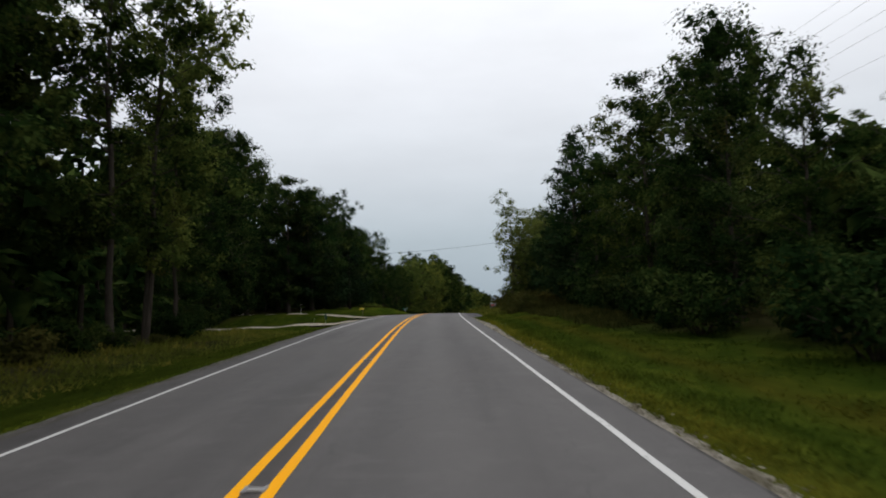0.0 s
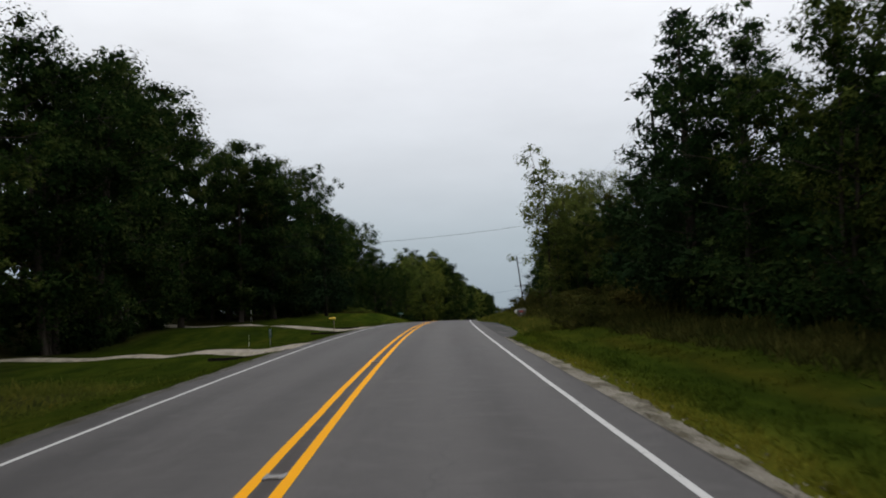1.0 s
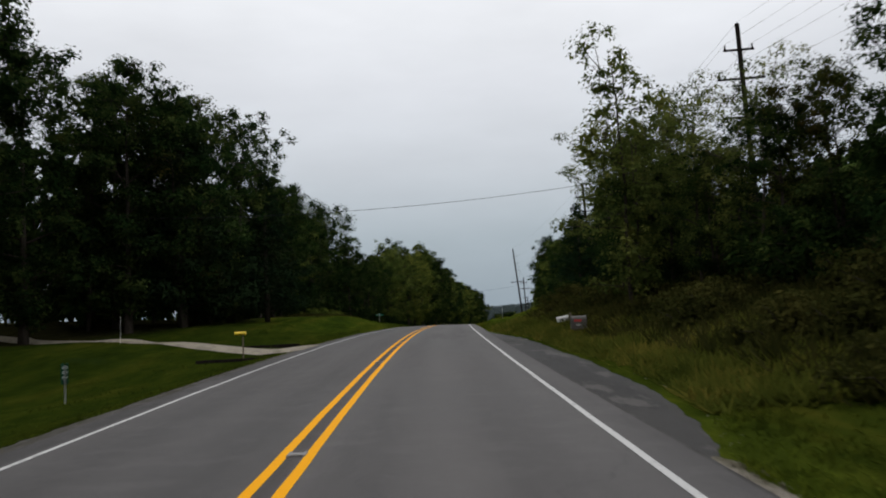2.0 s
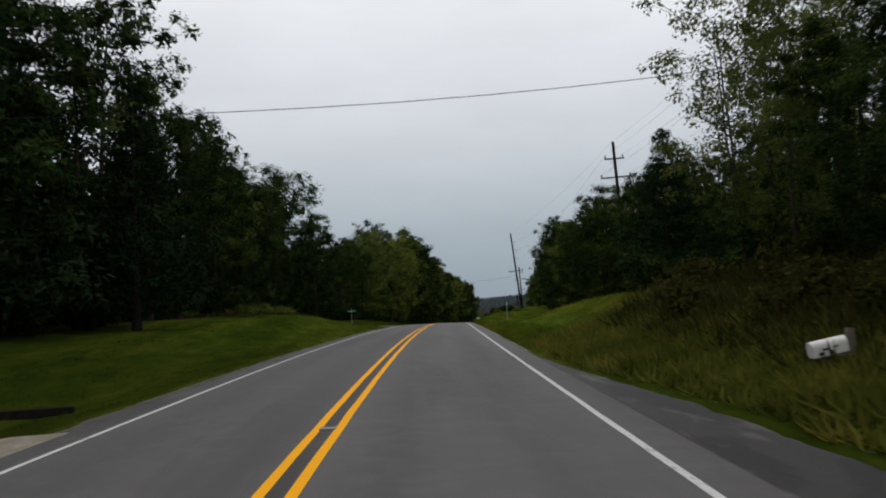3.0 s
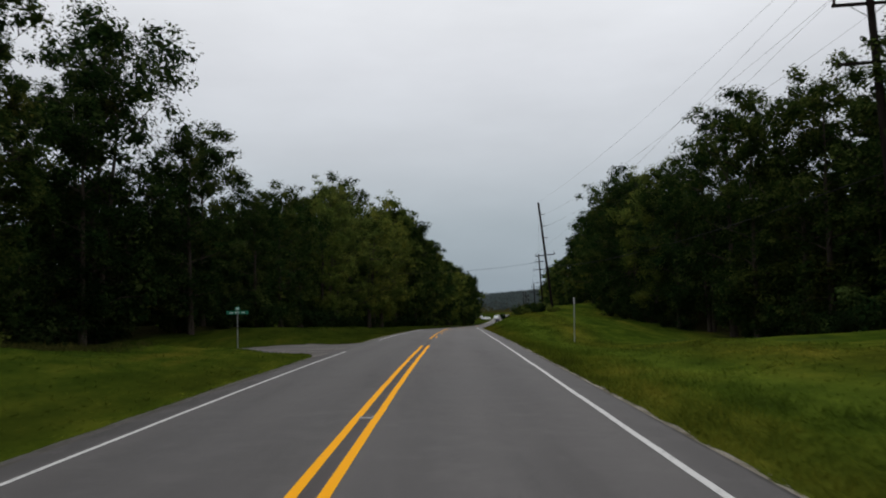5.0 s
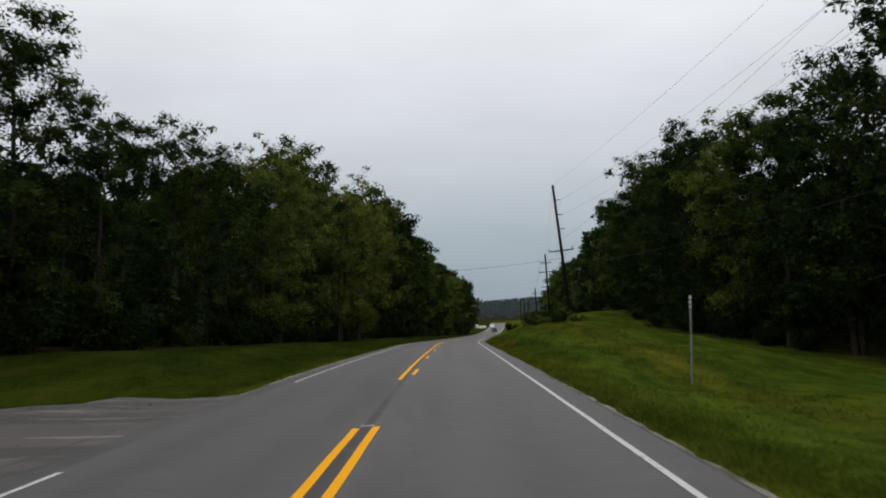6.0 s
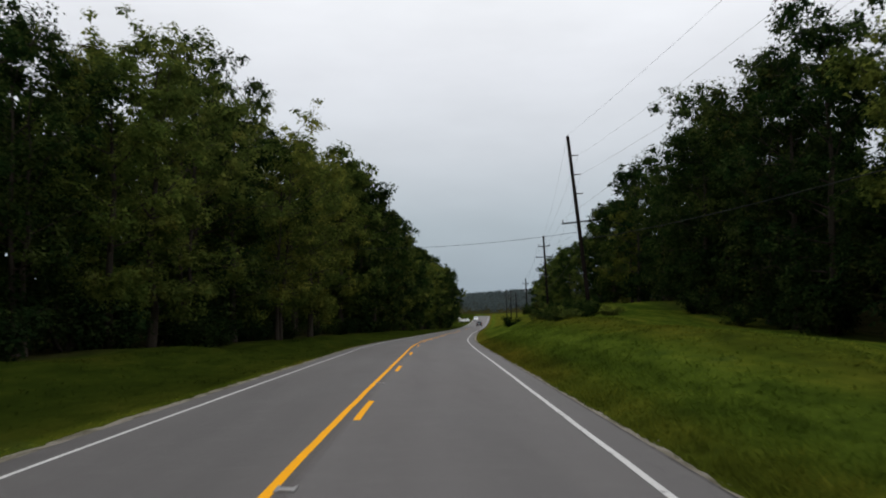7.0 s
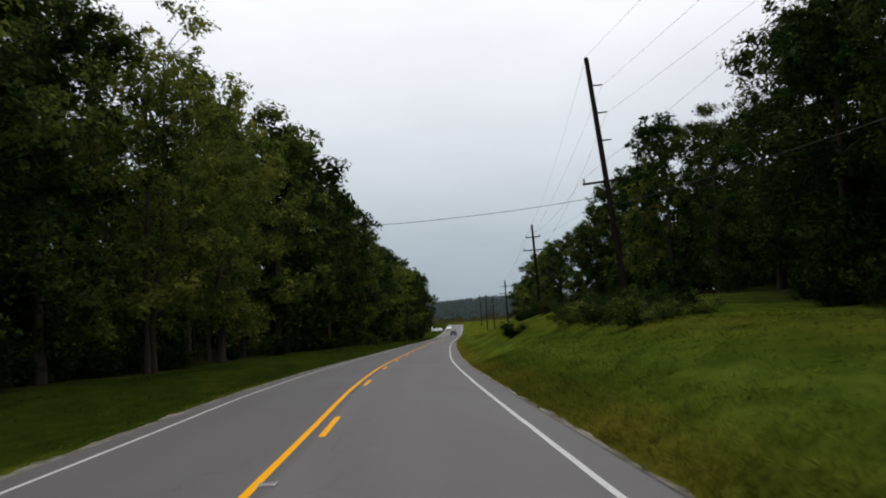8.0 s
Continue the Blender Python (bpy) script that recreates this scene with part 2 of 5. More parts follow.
M_ROAD = asphalt_material("worn_grey_asphalt", (0.067, 0.0625, 0.061), (0.103, 0.096, 0.093), True)
# Same asphalt for the left lane, with tree shade darkened into its colour.
M_ROAD_SHADE = asphalt_material("shade_darkened_asphalt", (0.058, 0.054, 0.0525), (0.090, 0.084, 0.081), True)
M_APRON = asphalt_material("dark_patched_asphalt", (0.021, 0.0195, 0.019), (0.040, 0.037, 0.034), False)
M_SIDE = asphalt_material("worn_side_road_asphalt", (0.050, 0.045, 0.042), (0.098, 0.086, 0.077), False, (0.22, 1.5, 1.0))
M_YELLOW = paint_material("yellow_road_paint", (0.76, 0.335, 0.002), 0.66)
M_WHITE = paint_material("white_road_paint", (0.48, 0.475, 0.46), 0.58)
M_GROUND = ground_material()
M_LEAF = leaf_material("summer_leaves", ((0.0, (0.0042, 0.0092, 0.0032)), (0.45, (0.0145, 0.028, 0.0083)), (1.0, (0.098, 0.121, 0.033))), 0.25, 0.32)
# Grey-blue stops: distance haze is mixed into the far wood's base colour.
M_FAR_HAZE = leaf_material("hazed_hill_foliage", ((0.0, (0.045, 0.060, 0.062)), (0.5, (0.068, 0.086, 0.086)), (1.0, (0.098, 0.118, 0.110))), 0.0, 0.5, False)
M_LEAF_Y = leaf_material("turning_leaves", ((0.0, (0.019, 0.032, 0.008)), (0.45, (0.074, 0.096, 0.021)), (1.0, (0.235, 0.235, 0.050))), 0.3, 0.42)
M_CONIFER = leaf_material("cedar_needles", ((0.0, (0.007, 0.014, 0.007)), (0.5, (0.014, 0.025, 0.011)), (1.0, (0.030, 0.046, 0.019))), 0.1, 0.12)
M_WEED = leaf_material("tall_weeds", ((0.0, (0.034, 0.048, 0.008)), (0.5, (0.088, 0.096, 0.016)), (1.0, (0.215, 0.165, 0.034))), 0.4, 0.4, False)
M_LEAF_B = leaf_material("roadside_leaves", ((0.0, (0.018, 0.030, 0.008)), (0.45, (0.062, 0.082, 0.019)), (1.0, (0.190, 0.195, 0.045))), 0.25, 0.45, False)
M_BROWN = leaf_material("olive_brown_weeds", ((0.0, (0.015, 0.018, 0.005)), (0.5, (0.036, 0.038, 0.010)), (1.0, (0.084, 0.074, 0.019))), 0.25, 0.3, False)
# Summer leaves darkened: canopy shade painted into the undergrowth's colour.
M_LEAF_SHADE = leaf_material("shaded_summer_leaves", ((0.0, (0.0035, 0.0072, 0.0027)), (0.45, (0.0105, 0.0205, 0.0066)), (1.0, (0.052, 0.066, 0.020))), 0.1, 0.25)
M_GRASS = blade_material("grass_blades", 0.4)
M_BARK = bark_material("grey_brown_bark", (0.024, 0.020, 0.016), (0.066, 0.056, 0.045))
M_POLE = bark_material("creosoted_wood", (0.009, 0.0075, 0.0065), (0.024, 0.020, 0.017))
M_GRAVEL = gravel_material("limestone_gravel", (0.34, 0.31, 0.255), (0.10, 0.088, 0.07), (0.075, 0.066, 0.042))
M_STEEL = plain_material("galvanised_steel", (0.42, 0.43, 0.43), 0.45, 0.5, 0.8)
M_IRON = plain_material("worn_cast_iron", (0.24, 0.235, 0.23), 0.6, 0.4, 0.3, 30.0, 0.5)
M_WIRE = plain_material("weathered_cable", (0.022, 0.022, 0.023), 0.85, 0.1)
M_PORC = plain_material("brown_porcelain", (0.045, 0.03, 0.025), 0.25, 0.5)
M_GREEN = plain_material("green_sign_sheeting", (0.008, 0.15, 0.085), 0.4, 0.5)
M_PLATE = plain_material("dark_green_sheeting", (0.006, 0.055, 0.026), 0.7, 0.15)
M_SIGNW = plain_material("white_sheeting", (0.75, 0.76, 0.75), 0.4, 0.5)
M_YBOX = plain_material("yellow_plastic", (0.72, 0.50, 0.02), 0.45, 0.5)
M_MBOX = plain_material("dull_aluminium", (0.33, 0.31, 0.28), 0.5, 0.5, 0.25)
M_MDARK = plain_material("tarnished_aluminium", (0.070, 0.063, 0.054), 0.5, 0.45, 0.1)
M_MWHITE = plain_material("chipped_white_paint", (0.72, 0.70, 0.66), 0.5, 0.4)
M_RED = plain_material("faded_red_paint", (0.40, 0.035, 0.03), 0.5, 0.4)
M_BLACK = plain_material("black_rubber", (0.02, 0.02, 0.02), 0.8, 0.3)
M_POST = plain_material("grey_weathered_wood", (0.16, 0.13, 0.10), 0.9, 0.15, 0.0, 5.0, 0.5)
M_STONE = plain_material("mossy_concrete", (0.10, 0.085, 0.065), 0.95, 0.15, 0.0, 3.0, 0.6)
M_DRIVE = gravel_material("pale_gravel_drive", (0.38, 0.335, 0.265), (0.17, 0.15, 0.12), (0.17, 0.15, 0.115))
M_GRIT = gravel_material("grey_road_grit", (0.135, 0.128, 0.118), (0.042, 0.039, 0.036), (0.052, 0.047, 0.036))
M_CAR_DARK = plain_material("dark_car_paint", (0.03, 0.035, 0.04), 0.25, 0.5)
M_CAR_WHITE = plain_material("white_car_paint", (0.75, 0.76, 0.76), 0.25, 0.5)
M_GLASS = plain_material("tinted_glass", (0.02, 0.025, 0.03), 0.06, 0.5)
M_TAIL = plain_material("red_lens", (0.45, 0.02, 0.02), 0.2, 0.5)

# ---- the road's course: y, x of the centre line, height ----
ROAD = [(-60, -0.50, -1.09), (-40, -0.83, -0.72), (-20, -1.17, -0.35), (0, -1.51, 0.02), (20, -1.87, 0.39), (40, -2.18, 0.69),
        (60, -2.25, 0.86), (80, -2.02, 0.88), (100, -1.49, 0.73), (120, -0.71, 0.43), (140, 0.24, 0.01), (160, 1.32, -0.53),
        (180, 2.48, -1.17), (200, 3.77, -1.91), (210, 4.42, -2.30), (220, 5.08, -2.68), (235, 6.32, -3.34), (250, 7.83, -4.04), (275, 10.69, -5.17),
        (300, 13.65, -6.27), (350, 20.0, -8.40), (400, 27.0, -10.40), (450, 34.2, -12.0), (520, 44.3, -13.2), (700, 69.0, -13.15), (1200, 137.0, -9.99)]
RY = [r[0] for r in ROAD]


def hermite(y, col):
    """Smooth curve through the rows of ROAD."""
    i = max(0, min(len(RY) - 2, int(np.searchsorted(RY, y)) - 1))

    def tangent(k):
        a, b = max(0, k - 1), min(len(RY) - 1, k + 1)
        return (ROAD[b][col] - ROAD[a][col]) / (RY[b] - RY[a])

    h = RY[i + 1] - RY[i]
    u = (y - RY[i]) / h
    if u < 0 or u > 1:
        k = i if u < 0 else i + 1
        return ROAD[k][col] + tangent(k) * (y - RY[k])
    a, b = ROAD[i][col], ROAD[i + 1][col]
    return (2 * u ** 3 - 3 * u * u + 1) * a + (u ** 3 - 2 * u * u + u) * h * tangent(i) + (3 * u * u - 2 * u ** 3) * b + (u ** 3 - u * u) * h * tangent(i + 1)


def at_road(y, d, up=0.0):
    """The place d metres right of the centre line at y, up metres over the crown."""
    s = hermite(y + 0.5, 1) - hermite(y - 0.5, 1)
    n = math.sqrt(1 + s * s)
    return Vector((hermite(y, 1) + d / n, y - d * s / n, hermite(y, 2) + up))


def heading(y):
    """The road's turn about z, in degrees, at y."""
    return -math.degrees(math.atan(hermite(y + 0.5, 1) - hermite(y - 0.5, 1)))


# ---- the ground's height over the crown: y, then at each distance across ----
ACROSS = [-60, -22, -14, -9, -6, -4.1, 4.7, 7, 9.5, 13, 17, 22, 60]
RISE = [
    (-40, 1.0, 0.4, 0.3, 0.1, -0.2, -0.12, -0.13, -0.2, 0.0, 0.3, 0.6, 1.0, 3.0),
    (25, 1.0, 0.4, 0.3, 0.1, -0.2, -0.12, -0.13, -0.2, 0.0, 0.3, 0.6, 1.0, 4.0),
    (48, 0.5, -0.4, -0.5, -0.4, -0.4, -0.12, -0.13, -0.1, 0.2, 0.7, 1.4, 2.5, 7.0),
    (70, 0.5, -0.6, -0.7, -0.7, -0.5, -0.12, -0.13, 0.1, 0.7, 1.6, 2.8, 4.2, 9.0),
    (88, 0.9, 0.3, 0.2, 0.0, -0.25, -0.12, -0.13, 0.1, 1.0, 2.0, 3.0, 4.0, 9.0),
    (108, 1.8, 1.2, 1.1, 0.9, 0.2, -0.12, -0.13, 0.5, 1.6, 2.0, 2.3, 3.0, 7.0),
    (118, 2.0, 1.4, 1.3, 1.15, 0.35, -0.12, -0.13, 0.5, 1.5, 2.0, 2.2, 2.5, 6.0),
    (130, 2.2, 1.6, 1.5, 1.4, 0.5, -0.12, -0.13, 0.4, 1.0, 1.25, 1.4, 1.6, 4.0),
    (148, 1.5, 0.6, 0.6, 0.5, 0.1, -0.12, -0.13, 0.1, 0.35, 0.4, 0.5, 0.85, 4.0),
    (161, 1.0, 0.2, 0.05, -0.05, -0.1, -0.12, -0.13, -0.2, -0.25, -0.3, -0.3, -0.1, 3.0),
    (170, 1.2, 0.6, 0.45, 0.3, 0.0, -0.12, -0.13, -0.3, -0.45, -0.45, -0.5, -0.6, 2.5),
    (179, 1.5, 1.1, 0.9, 0.75, 0.1, -0.12, -0.13, 0.15, 0.35, 0.25, -0.3, -0.8, 2.5),
    (192, 1.2, 0.8, 0.7, 0.6, 0.0, -0.12, -0.13, 0.6, 1.05, 0.75, 0.15, -0.5, 3.0),
    (202, 1.0, 0.4, 0.4, 0.4, -0.05, -0.12, -0.13, 0.75, 1.35, 1.2, 0.75, 0.2, 4.0),
    (214, 0.8, 0.2, 0.2, 0.2, -0.1, -0.12, -0.13, 0.85, 1.6, 1.6, 1.25, 0.8, 5.0),
    (226, 0.8, 0.2, 0.2, 0.15, -0.1, -0.12, -0.13, 0.85, 1.7, 1.8, 1.75, 1.6, 6.0),
    (238, 0.9, 0.4, 0.3, 0.2, -0.1, -0.12, -0.13, 0.9, 2.0, 2.5, 2.5, 2.5, 6.0),
    (252, 1.0, 0.5, 0.4, 0.3, -0.1, -0.12, -0.13, 0.9, 2.2, 3.2, 3.4, 3.4, 7.0),
    (300, 1.0, 0.5, 0.4, 0.3, -0.1, -0.12, -0.13, 0.5, 1.6, 3.2, 3.8, 4.3, 8.0),
    (360, 1.0, 0.5, 0.3, 0.2, -0.1, -0.12, -0.13, 0.3, 1.2, 2.2, 3.0, 3.6, 6.0),
    (450, 0.5, 0.2, 0.1, 0.0, -0.1, -0.12, -0.13, 0.0, 0.2, 0.4, 0.5, 0.6, 1.0),
    (560, 0.3, 0.2, 0.1, 0.0, -0.1, -0.12, -0.13, 0.0, 0.1, 0.2, 0.3, 0.4, 0.6),
]
RISE_Y = np.array([r[0] for r in RISE], float)
RISE_H = np.array([r[1:] for r in RISE], float)


APRON_Y, APRON_D = [50, 57, 60, 64, 70, 80, 86, 92, 97, 102], [4.25, 4.4, 5.2, 5.7, 5.9, 5.8, 5.6, 4.8, 4.4, 4.25]
DRIVES = [((56.9, -3.79), (57.2, -5.8), (59.0, -8.6), (61.0, -13.0), (62.5, -30.0)), ((83.6, -3.79), (84.0, -5.8), (86.5, -9.5), (91.0, -16.0), (98.0, -28.0)),
          ((161.0, -3.79), (161.0, -6.0), (160.2, -9.0), (157.0, -16.0), (150.0, -34.0))]


def near_line(line, y, d):
    """The distance of (y, d) from a line of such pairs."""
    best = 1e9
    for (y0, d0), (y1, d1) in zip(line, line[1:]):
        u = max(0, min(1, ((y - y0) * (y1 - y0) + (d - d0) * (d1 - d0)) / ((y1 - y0) ** 2 + (d1 - d0) ** 2)))
        best = min(best, math.hypot(y - y0 - u * (y1 - y0), d - d0 - u * (d1 - d0)))
    return best


def near_side_road(y, d):
    return near_line(DRIVES[2], y, d)


def rise(y, d):
    """The ground's height over the crown at y, d."""
    k = int(np.clip(np.searchsorted(RISE_Y, y) - 1, 0, len(RISE) - 2))
    u = float(np.clip((y - RISE_Y[k]) / (RISE_Y[k + 1] - RISE_Y[k]), 0, 1))
    u = u * u * (3 - 2 * u)
    row = RISE_H[k] * (1 - u) + RISE_H[k + 1] * u
    h = float(np.interp(d, ACROSS, row))
    if -4.1 < d < 4.7:
        h = -0.16
    if d > 0 and 52 < y < 103 and d < float(np.interp(y, APRON_Y, APRON_D)) + 0.5:
        h = -0.14
    if d < 0 and 145 < y < 172 and d > -14 and near_side_road(y, d) < 5.5:
        h = min(h, -0.13)
    if y > 600 and abs(d) < 4000:
        far = min(1.0, (y - 600) / 420)
        h += 3.2 * far * far * (3 - 2 * far) + 2.6 * far * math.sin(d / 90 + 0.6) + 1.5 * far * math.sin(d / 31)
    if y > 1150:
        h -= 0.02 * (y - 1150)
    rough = min(1.0, max(0.0, (abs(d) - 4.6) / 4))
    if rough and y < 600:
        h += rough * 0.16 * noise.noise((d * 0.35, y * 0.35, 0.0)) + rough * 0.30 * noise.noise((d * 0.09, y * 0.09, 5.0))
    return h


def ground_z(y, d):
    return hermite(y, 2) + rise(y, d)


# ---- mesh helpers ----


def mesh_object(name, verts, faces, mat, parent=None, smooth=False):
    me = bpy.data.meshes.new(name)
    me.from_pydata([tuple(v) for v in verts], [], faces)
    me.materials.append(mat)
    if smooth:
        me.shade_smooth()
    ob = new(name, me)
    ob.parent = parent
    return ob


def part(name, bm, mat, parent, label=""):
    me = bpy.data.meshes.new(name)
    bm.to_mesh(me)
    bm.free()
    me.materials.append(mat)
    ob = new(name, me)
    ob.parent = parent
    return tagged(ob, label)


def empty(name, m, label, category, group=""):
    ob = new(name)
    ob.matrix_world = m
    return tagged(ob, label, category, group)


def box(size, at=(0, 0, 0), bevel=0.01, turn=None):
    bm = bmesh.new()
    m = Matrix.Translation(at) @ (turn or Matrix()) @ Matrix.Diagonal((*size, 1))
    bmesh.ops.create_cube(bm, size=1, matrix=m)
    if bevel:
        bmesh.ops.bevel(bm, geom=list(bm.edges), offset=min(bevel, min(size) * 0.4), segments=2, affect="EDGES")
    return bm


def rod(a, b, r0, r1, sides=10):
    """A tapered round bar from a to b."""
    a, b = Vector(a), Vector(b)
    bm = bmesh.new()
    m = Matrix.Translation((a + b) / 2) @ (b - a).to_track_quat("Z", "Y").to_matrix().to_4x4()
    bmesh.ops.create_cone(bm, cap_ends=True, segments=sides, radius1=r0, radius2=r1, depth=(b - a).length, matrix=m)
    return bm


def join(*bms):
    """One bmesh out of several."""
    out = bms[0]
    for bm in bms[1:]:
        me = bpy.data.meshes.new("piece")
        bm.to_mesh(me)
        bm.free()
        out.from_mesh(me)
        bpy.data.meshes.remove(me)
    return out


def strip(name, y0, y1, d0, d1, up0, up1, mat, step=1.0, parent=None, wob=0.0, seed=0.0):
    """A ribbon that follows the road between two distances across, laid on the crowned surface."""
    n = max(1, int((y1 - y0) / step))
    vs, fs, dist = [], [], []
    for i in range(n + 1):
        y = y0 + (y1 - y0) * i / n
        for d, up in ((d0, up0), (d1, up1)):
            dd = d + (wob * noise.noise((y * 0.6, seed, d)) if wob else 0)
            vs.append(at_road(y, dd, up - 0.015 * abs(d)))
            dist.append(d)
    for i in range(n):
        a = 2 * i
        fs.append((a, a + 1, a + 3, a + 2))
    ob = mesh_object(name, vs, fs, mat, parent)
    ob.data.attributes.new("across", "FLOAT", "POINT").data.foreach_set("value", dist)
    return ob


# ---- ground ----
def cover_at(y, d):
    """What grows at y, d: the shares of fallen leaves with shade, of dry seeding grass, of tree shade painted on the
    turf, and of fresh grass.
    """
    # reaches out past the fallen leaves to darken the grass as tree shade
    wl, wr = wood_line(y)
    litter_shade = max(0.0, min(1.0, (wl + 2.2 - d) / 2.8, 46 + d), min(1.0, (d - wr + 2.2) / 2.8, 46 - d))
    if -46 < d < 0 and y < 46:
        litter_shade = max(litter_shade, min(1.0, max(0.0, (-6.0 - d) / 1.4)))
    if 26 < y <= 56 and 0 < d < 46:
        litter_shade = max(litter_shade, 0.8 * min(1.0, max(0.0, (d - 8.2) / 2.4)))
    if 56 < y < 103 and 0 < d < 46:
        litter_shade = max(litter_shade, 0.85 * min(1.0, max(0.0, (d - 7.2) / 2.0)) * max(0.0, min(1.0, (103 - y) / 6, (y - 56) / 5)))
    if y > 420:
        litter_shade = 0.0 if y < 640 else 1.0
        if d > 7:
            return (litter_shade, 0.5, 0.0, 0.0)
    fresh = 0.0
    if d > 0 and y < 52:
        dry = max(0.95 * max(0.0, 1 - abs(d - 7.3) / 0.9), 0.75 * max(0.0, 1 - abs(d - 4.8) / 0.9))
        fresh = 0.5 * max(0.0, 1 - abs(d - 5.9) / 0.8)
    elif d > 0:
        edge = 0.28 + 0.5 * max(0.0, min(1.0, (y - 188) / 18))
        dry = edge * max(0.0, min(1.0, (5.9 - d) / 0.9)) + 0.5 * max(0.0, 1 - abs(d - 9.2) / 1.6) + 0.06
        fresh = 0.85 * max(0.0, 1 - abs(d - 6.7) / 1.2) if y > 99 else 0.0
        if y < 106 and d < 12:
            dry = max(dry * 0.5, 0.22)
    else:
        dry = 0.30 * max(0.0, 1 - abs(d + 4.8) / 1.6) + 0.05
    # lawn: share of tree shade darkened into the turf colour
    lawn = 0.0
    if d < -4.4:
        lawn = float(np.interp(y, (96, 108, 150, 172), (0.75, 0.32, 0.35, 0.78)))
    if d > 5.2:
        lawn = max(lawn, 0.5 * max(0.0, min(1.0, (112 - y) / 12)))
    return (litter_shade, dry, lawn, fresh)


def build_ground():
    ys = list(np.arange(-80, 320, 1.5)) + list(np.arange(320, 620, 6)) + list(np.arange(620, 1100, 25)) + [1200, 1500, 2000, 2800, 4200]
    right = [4.7, 5.2, 5.8, 6.5, 7.2, 8, 9, 10, 11.2, 12.5, 14, 16, 18, 20, 23, 27, 33, 42, 55, 80, 120, 180, 260, 400, 700, 1500, 2800]
    left = [-4.1, -4.6, -5.2, -6, -6.8, -7.6, -8.6, -9.8, -11, -12.5, -14, -16, -18, -20, -23, -27, -33, -42, -55, -80, -120, -180, -260, -400, -700, -1500, -2800]
    ds = sorted(left) + [-3.6, 0, 4.0] + right
    vs, cols = [], []
    for y in ys:
        for d in ds:
            q = at_road(y, d)
            vs.append((q.x, q.y, q.z + rise(y, d)))
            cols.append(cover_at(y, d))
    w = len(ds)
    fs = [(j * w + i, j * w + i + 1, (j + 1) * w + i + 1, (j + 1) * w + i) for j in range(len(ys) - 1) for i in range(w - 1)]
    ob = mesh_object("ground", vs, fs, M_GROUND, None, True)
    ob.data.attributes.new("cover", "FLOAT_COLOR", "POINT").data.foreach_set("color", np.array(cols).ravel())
    return tagged(ob, "green roadside grass turning ochre near the asphalt", "ground", kind="structure")


# y, left tree line, right tree line, left height, right height
WOOD = [(-30, -8.5, 12.5, 17, 8.5), (12, -8.5, 12, 18, 6.5), (19, -9, 12, 18, 6.8), (25, -9.5, 12, 18, 8.8), (29, -9.8, 12, 17.6, 12), (34, -10, 12.2, 17.2, 11.3), (39, -10.8, 12.5, 14, 11.3), (44, -12.2, 12.7, 7, 11.5),
        (50, -14, 13, 7.5, 11.5), (56, -17.5, 13.3, 15, 11.5), (62, -20.5, 13.6, 19, 10.5), (76, -20.5, 14, 20, 8.8), (94, -20, 15, 20, 8.8), (102, -14.5, 16, 18.5, 10.2), (112, -14.5, 18, 18, 11),
        (122, -14, 20, 15, 12), (135, -15.3, 21.5, 15, 13), (150, -16, 22, 15, 14.5), (162, -18.5, 22.5, 14.5, 16), (170, -17.5, 22.5, 11.5, 17.5), (178, -13.5, 22, 12.3, 17.5), (192, -13, 22, 13, 17),
        (205, -13, 21.5, 15.5, 16), (217, -13, 21.5, 19, 18.5), (240, -13, 23.5, 21, 19), (252, -13, 24.2, 21, 19), (272, -12.6, 25, 25.5, 20), (300, -12.4, 25, 25, 20), (318, -12.5, 24, 22.5, 19.5),
        (345, -11, 22.5, 21, 17.5), (400, -8.5, 21, 20, 14.5), (450, -7.5, 24, 17, 12)]


def wood_line(y):
    k = [r[0] for r in WOOD]
    return float(np.interp(y, k, [r[1] for r in WOOD])), float(np.interp(y, k, [r[2] for r in WOOD]))


def wood_height(y):
    k = [r[0] for r in WOOD]
    return float(np.interp(y, k, [r[3] for r in WOOD])), float(np.interp(y, k, [r[4] for r in WOOD]))


ground = build_ground()

# ---- road, paint, shoulders ----
road = tagged(strip("road", -60, 600, -3.8, 0.0, 0.0, 0.0, M_ROAD_SHADE), "worn grey two-lane asphalt road surface", "road", kind="structure")
lane = strip("road_lane", -60, 600, 0.0, 4.25, 0.0, 0.0, M_ROAD)
tagged(lane, "worn grey asphalt lane beside the centre line", "road", kind="structure")

PAINT_UP = 0.005
JOIN0, JOIN1 = 159.5, 170.0


def paint(name, y0, y1, d, width, mat, label):
    ob = strip(name, y0, y1, d - width / 2, d + width / 2, PAINT_UP, PAINT_UP, mat, 1.0, None, 0.012, d)
    return tagged(ob, label, "road marking", kind="structure")


paint("yellow_line", -60, JOIN0, -0.15, 0.115, M_YELLOW, "solid yellow centre line painted on asphalt")
paint("yellow_line", -60, JOIN0 + 0.2, 0.15, 0.115, M_YELLOW, "solid yellow centre line painted on asphalt")
paint("yellow_line", JOIN1, 420, -0.15, 0.115, M_YELLOW, "solid yellow no-passing line along the centre")
for k in range(20):
    y = 172.1 + 12.19 * k
    ob = paint("yellow_dash", y, y + 3.05, 0.15, 0.115, M_YELLOW, "short yellow passing dash beside the solid line")
    tagged(ob, group="yellow dashes")
paint("edge_line", -60, 600, 3.63, 0.095, M_WHITE, "solid white edge line painted on asphalt")
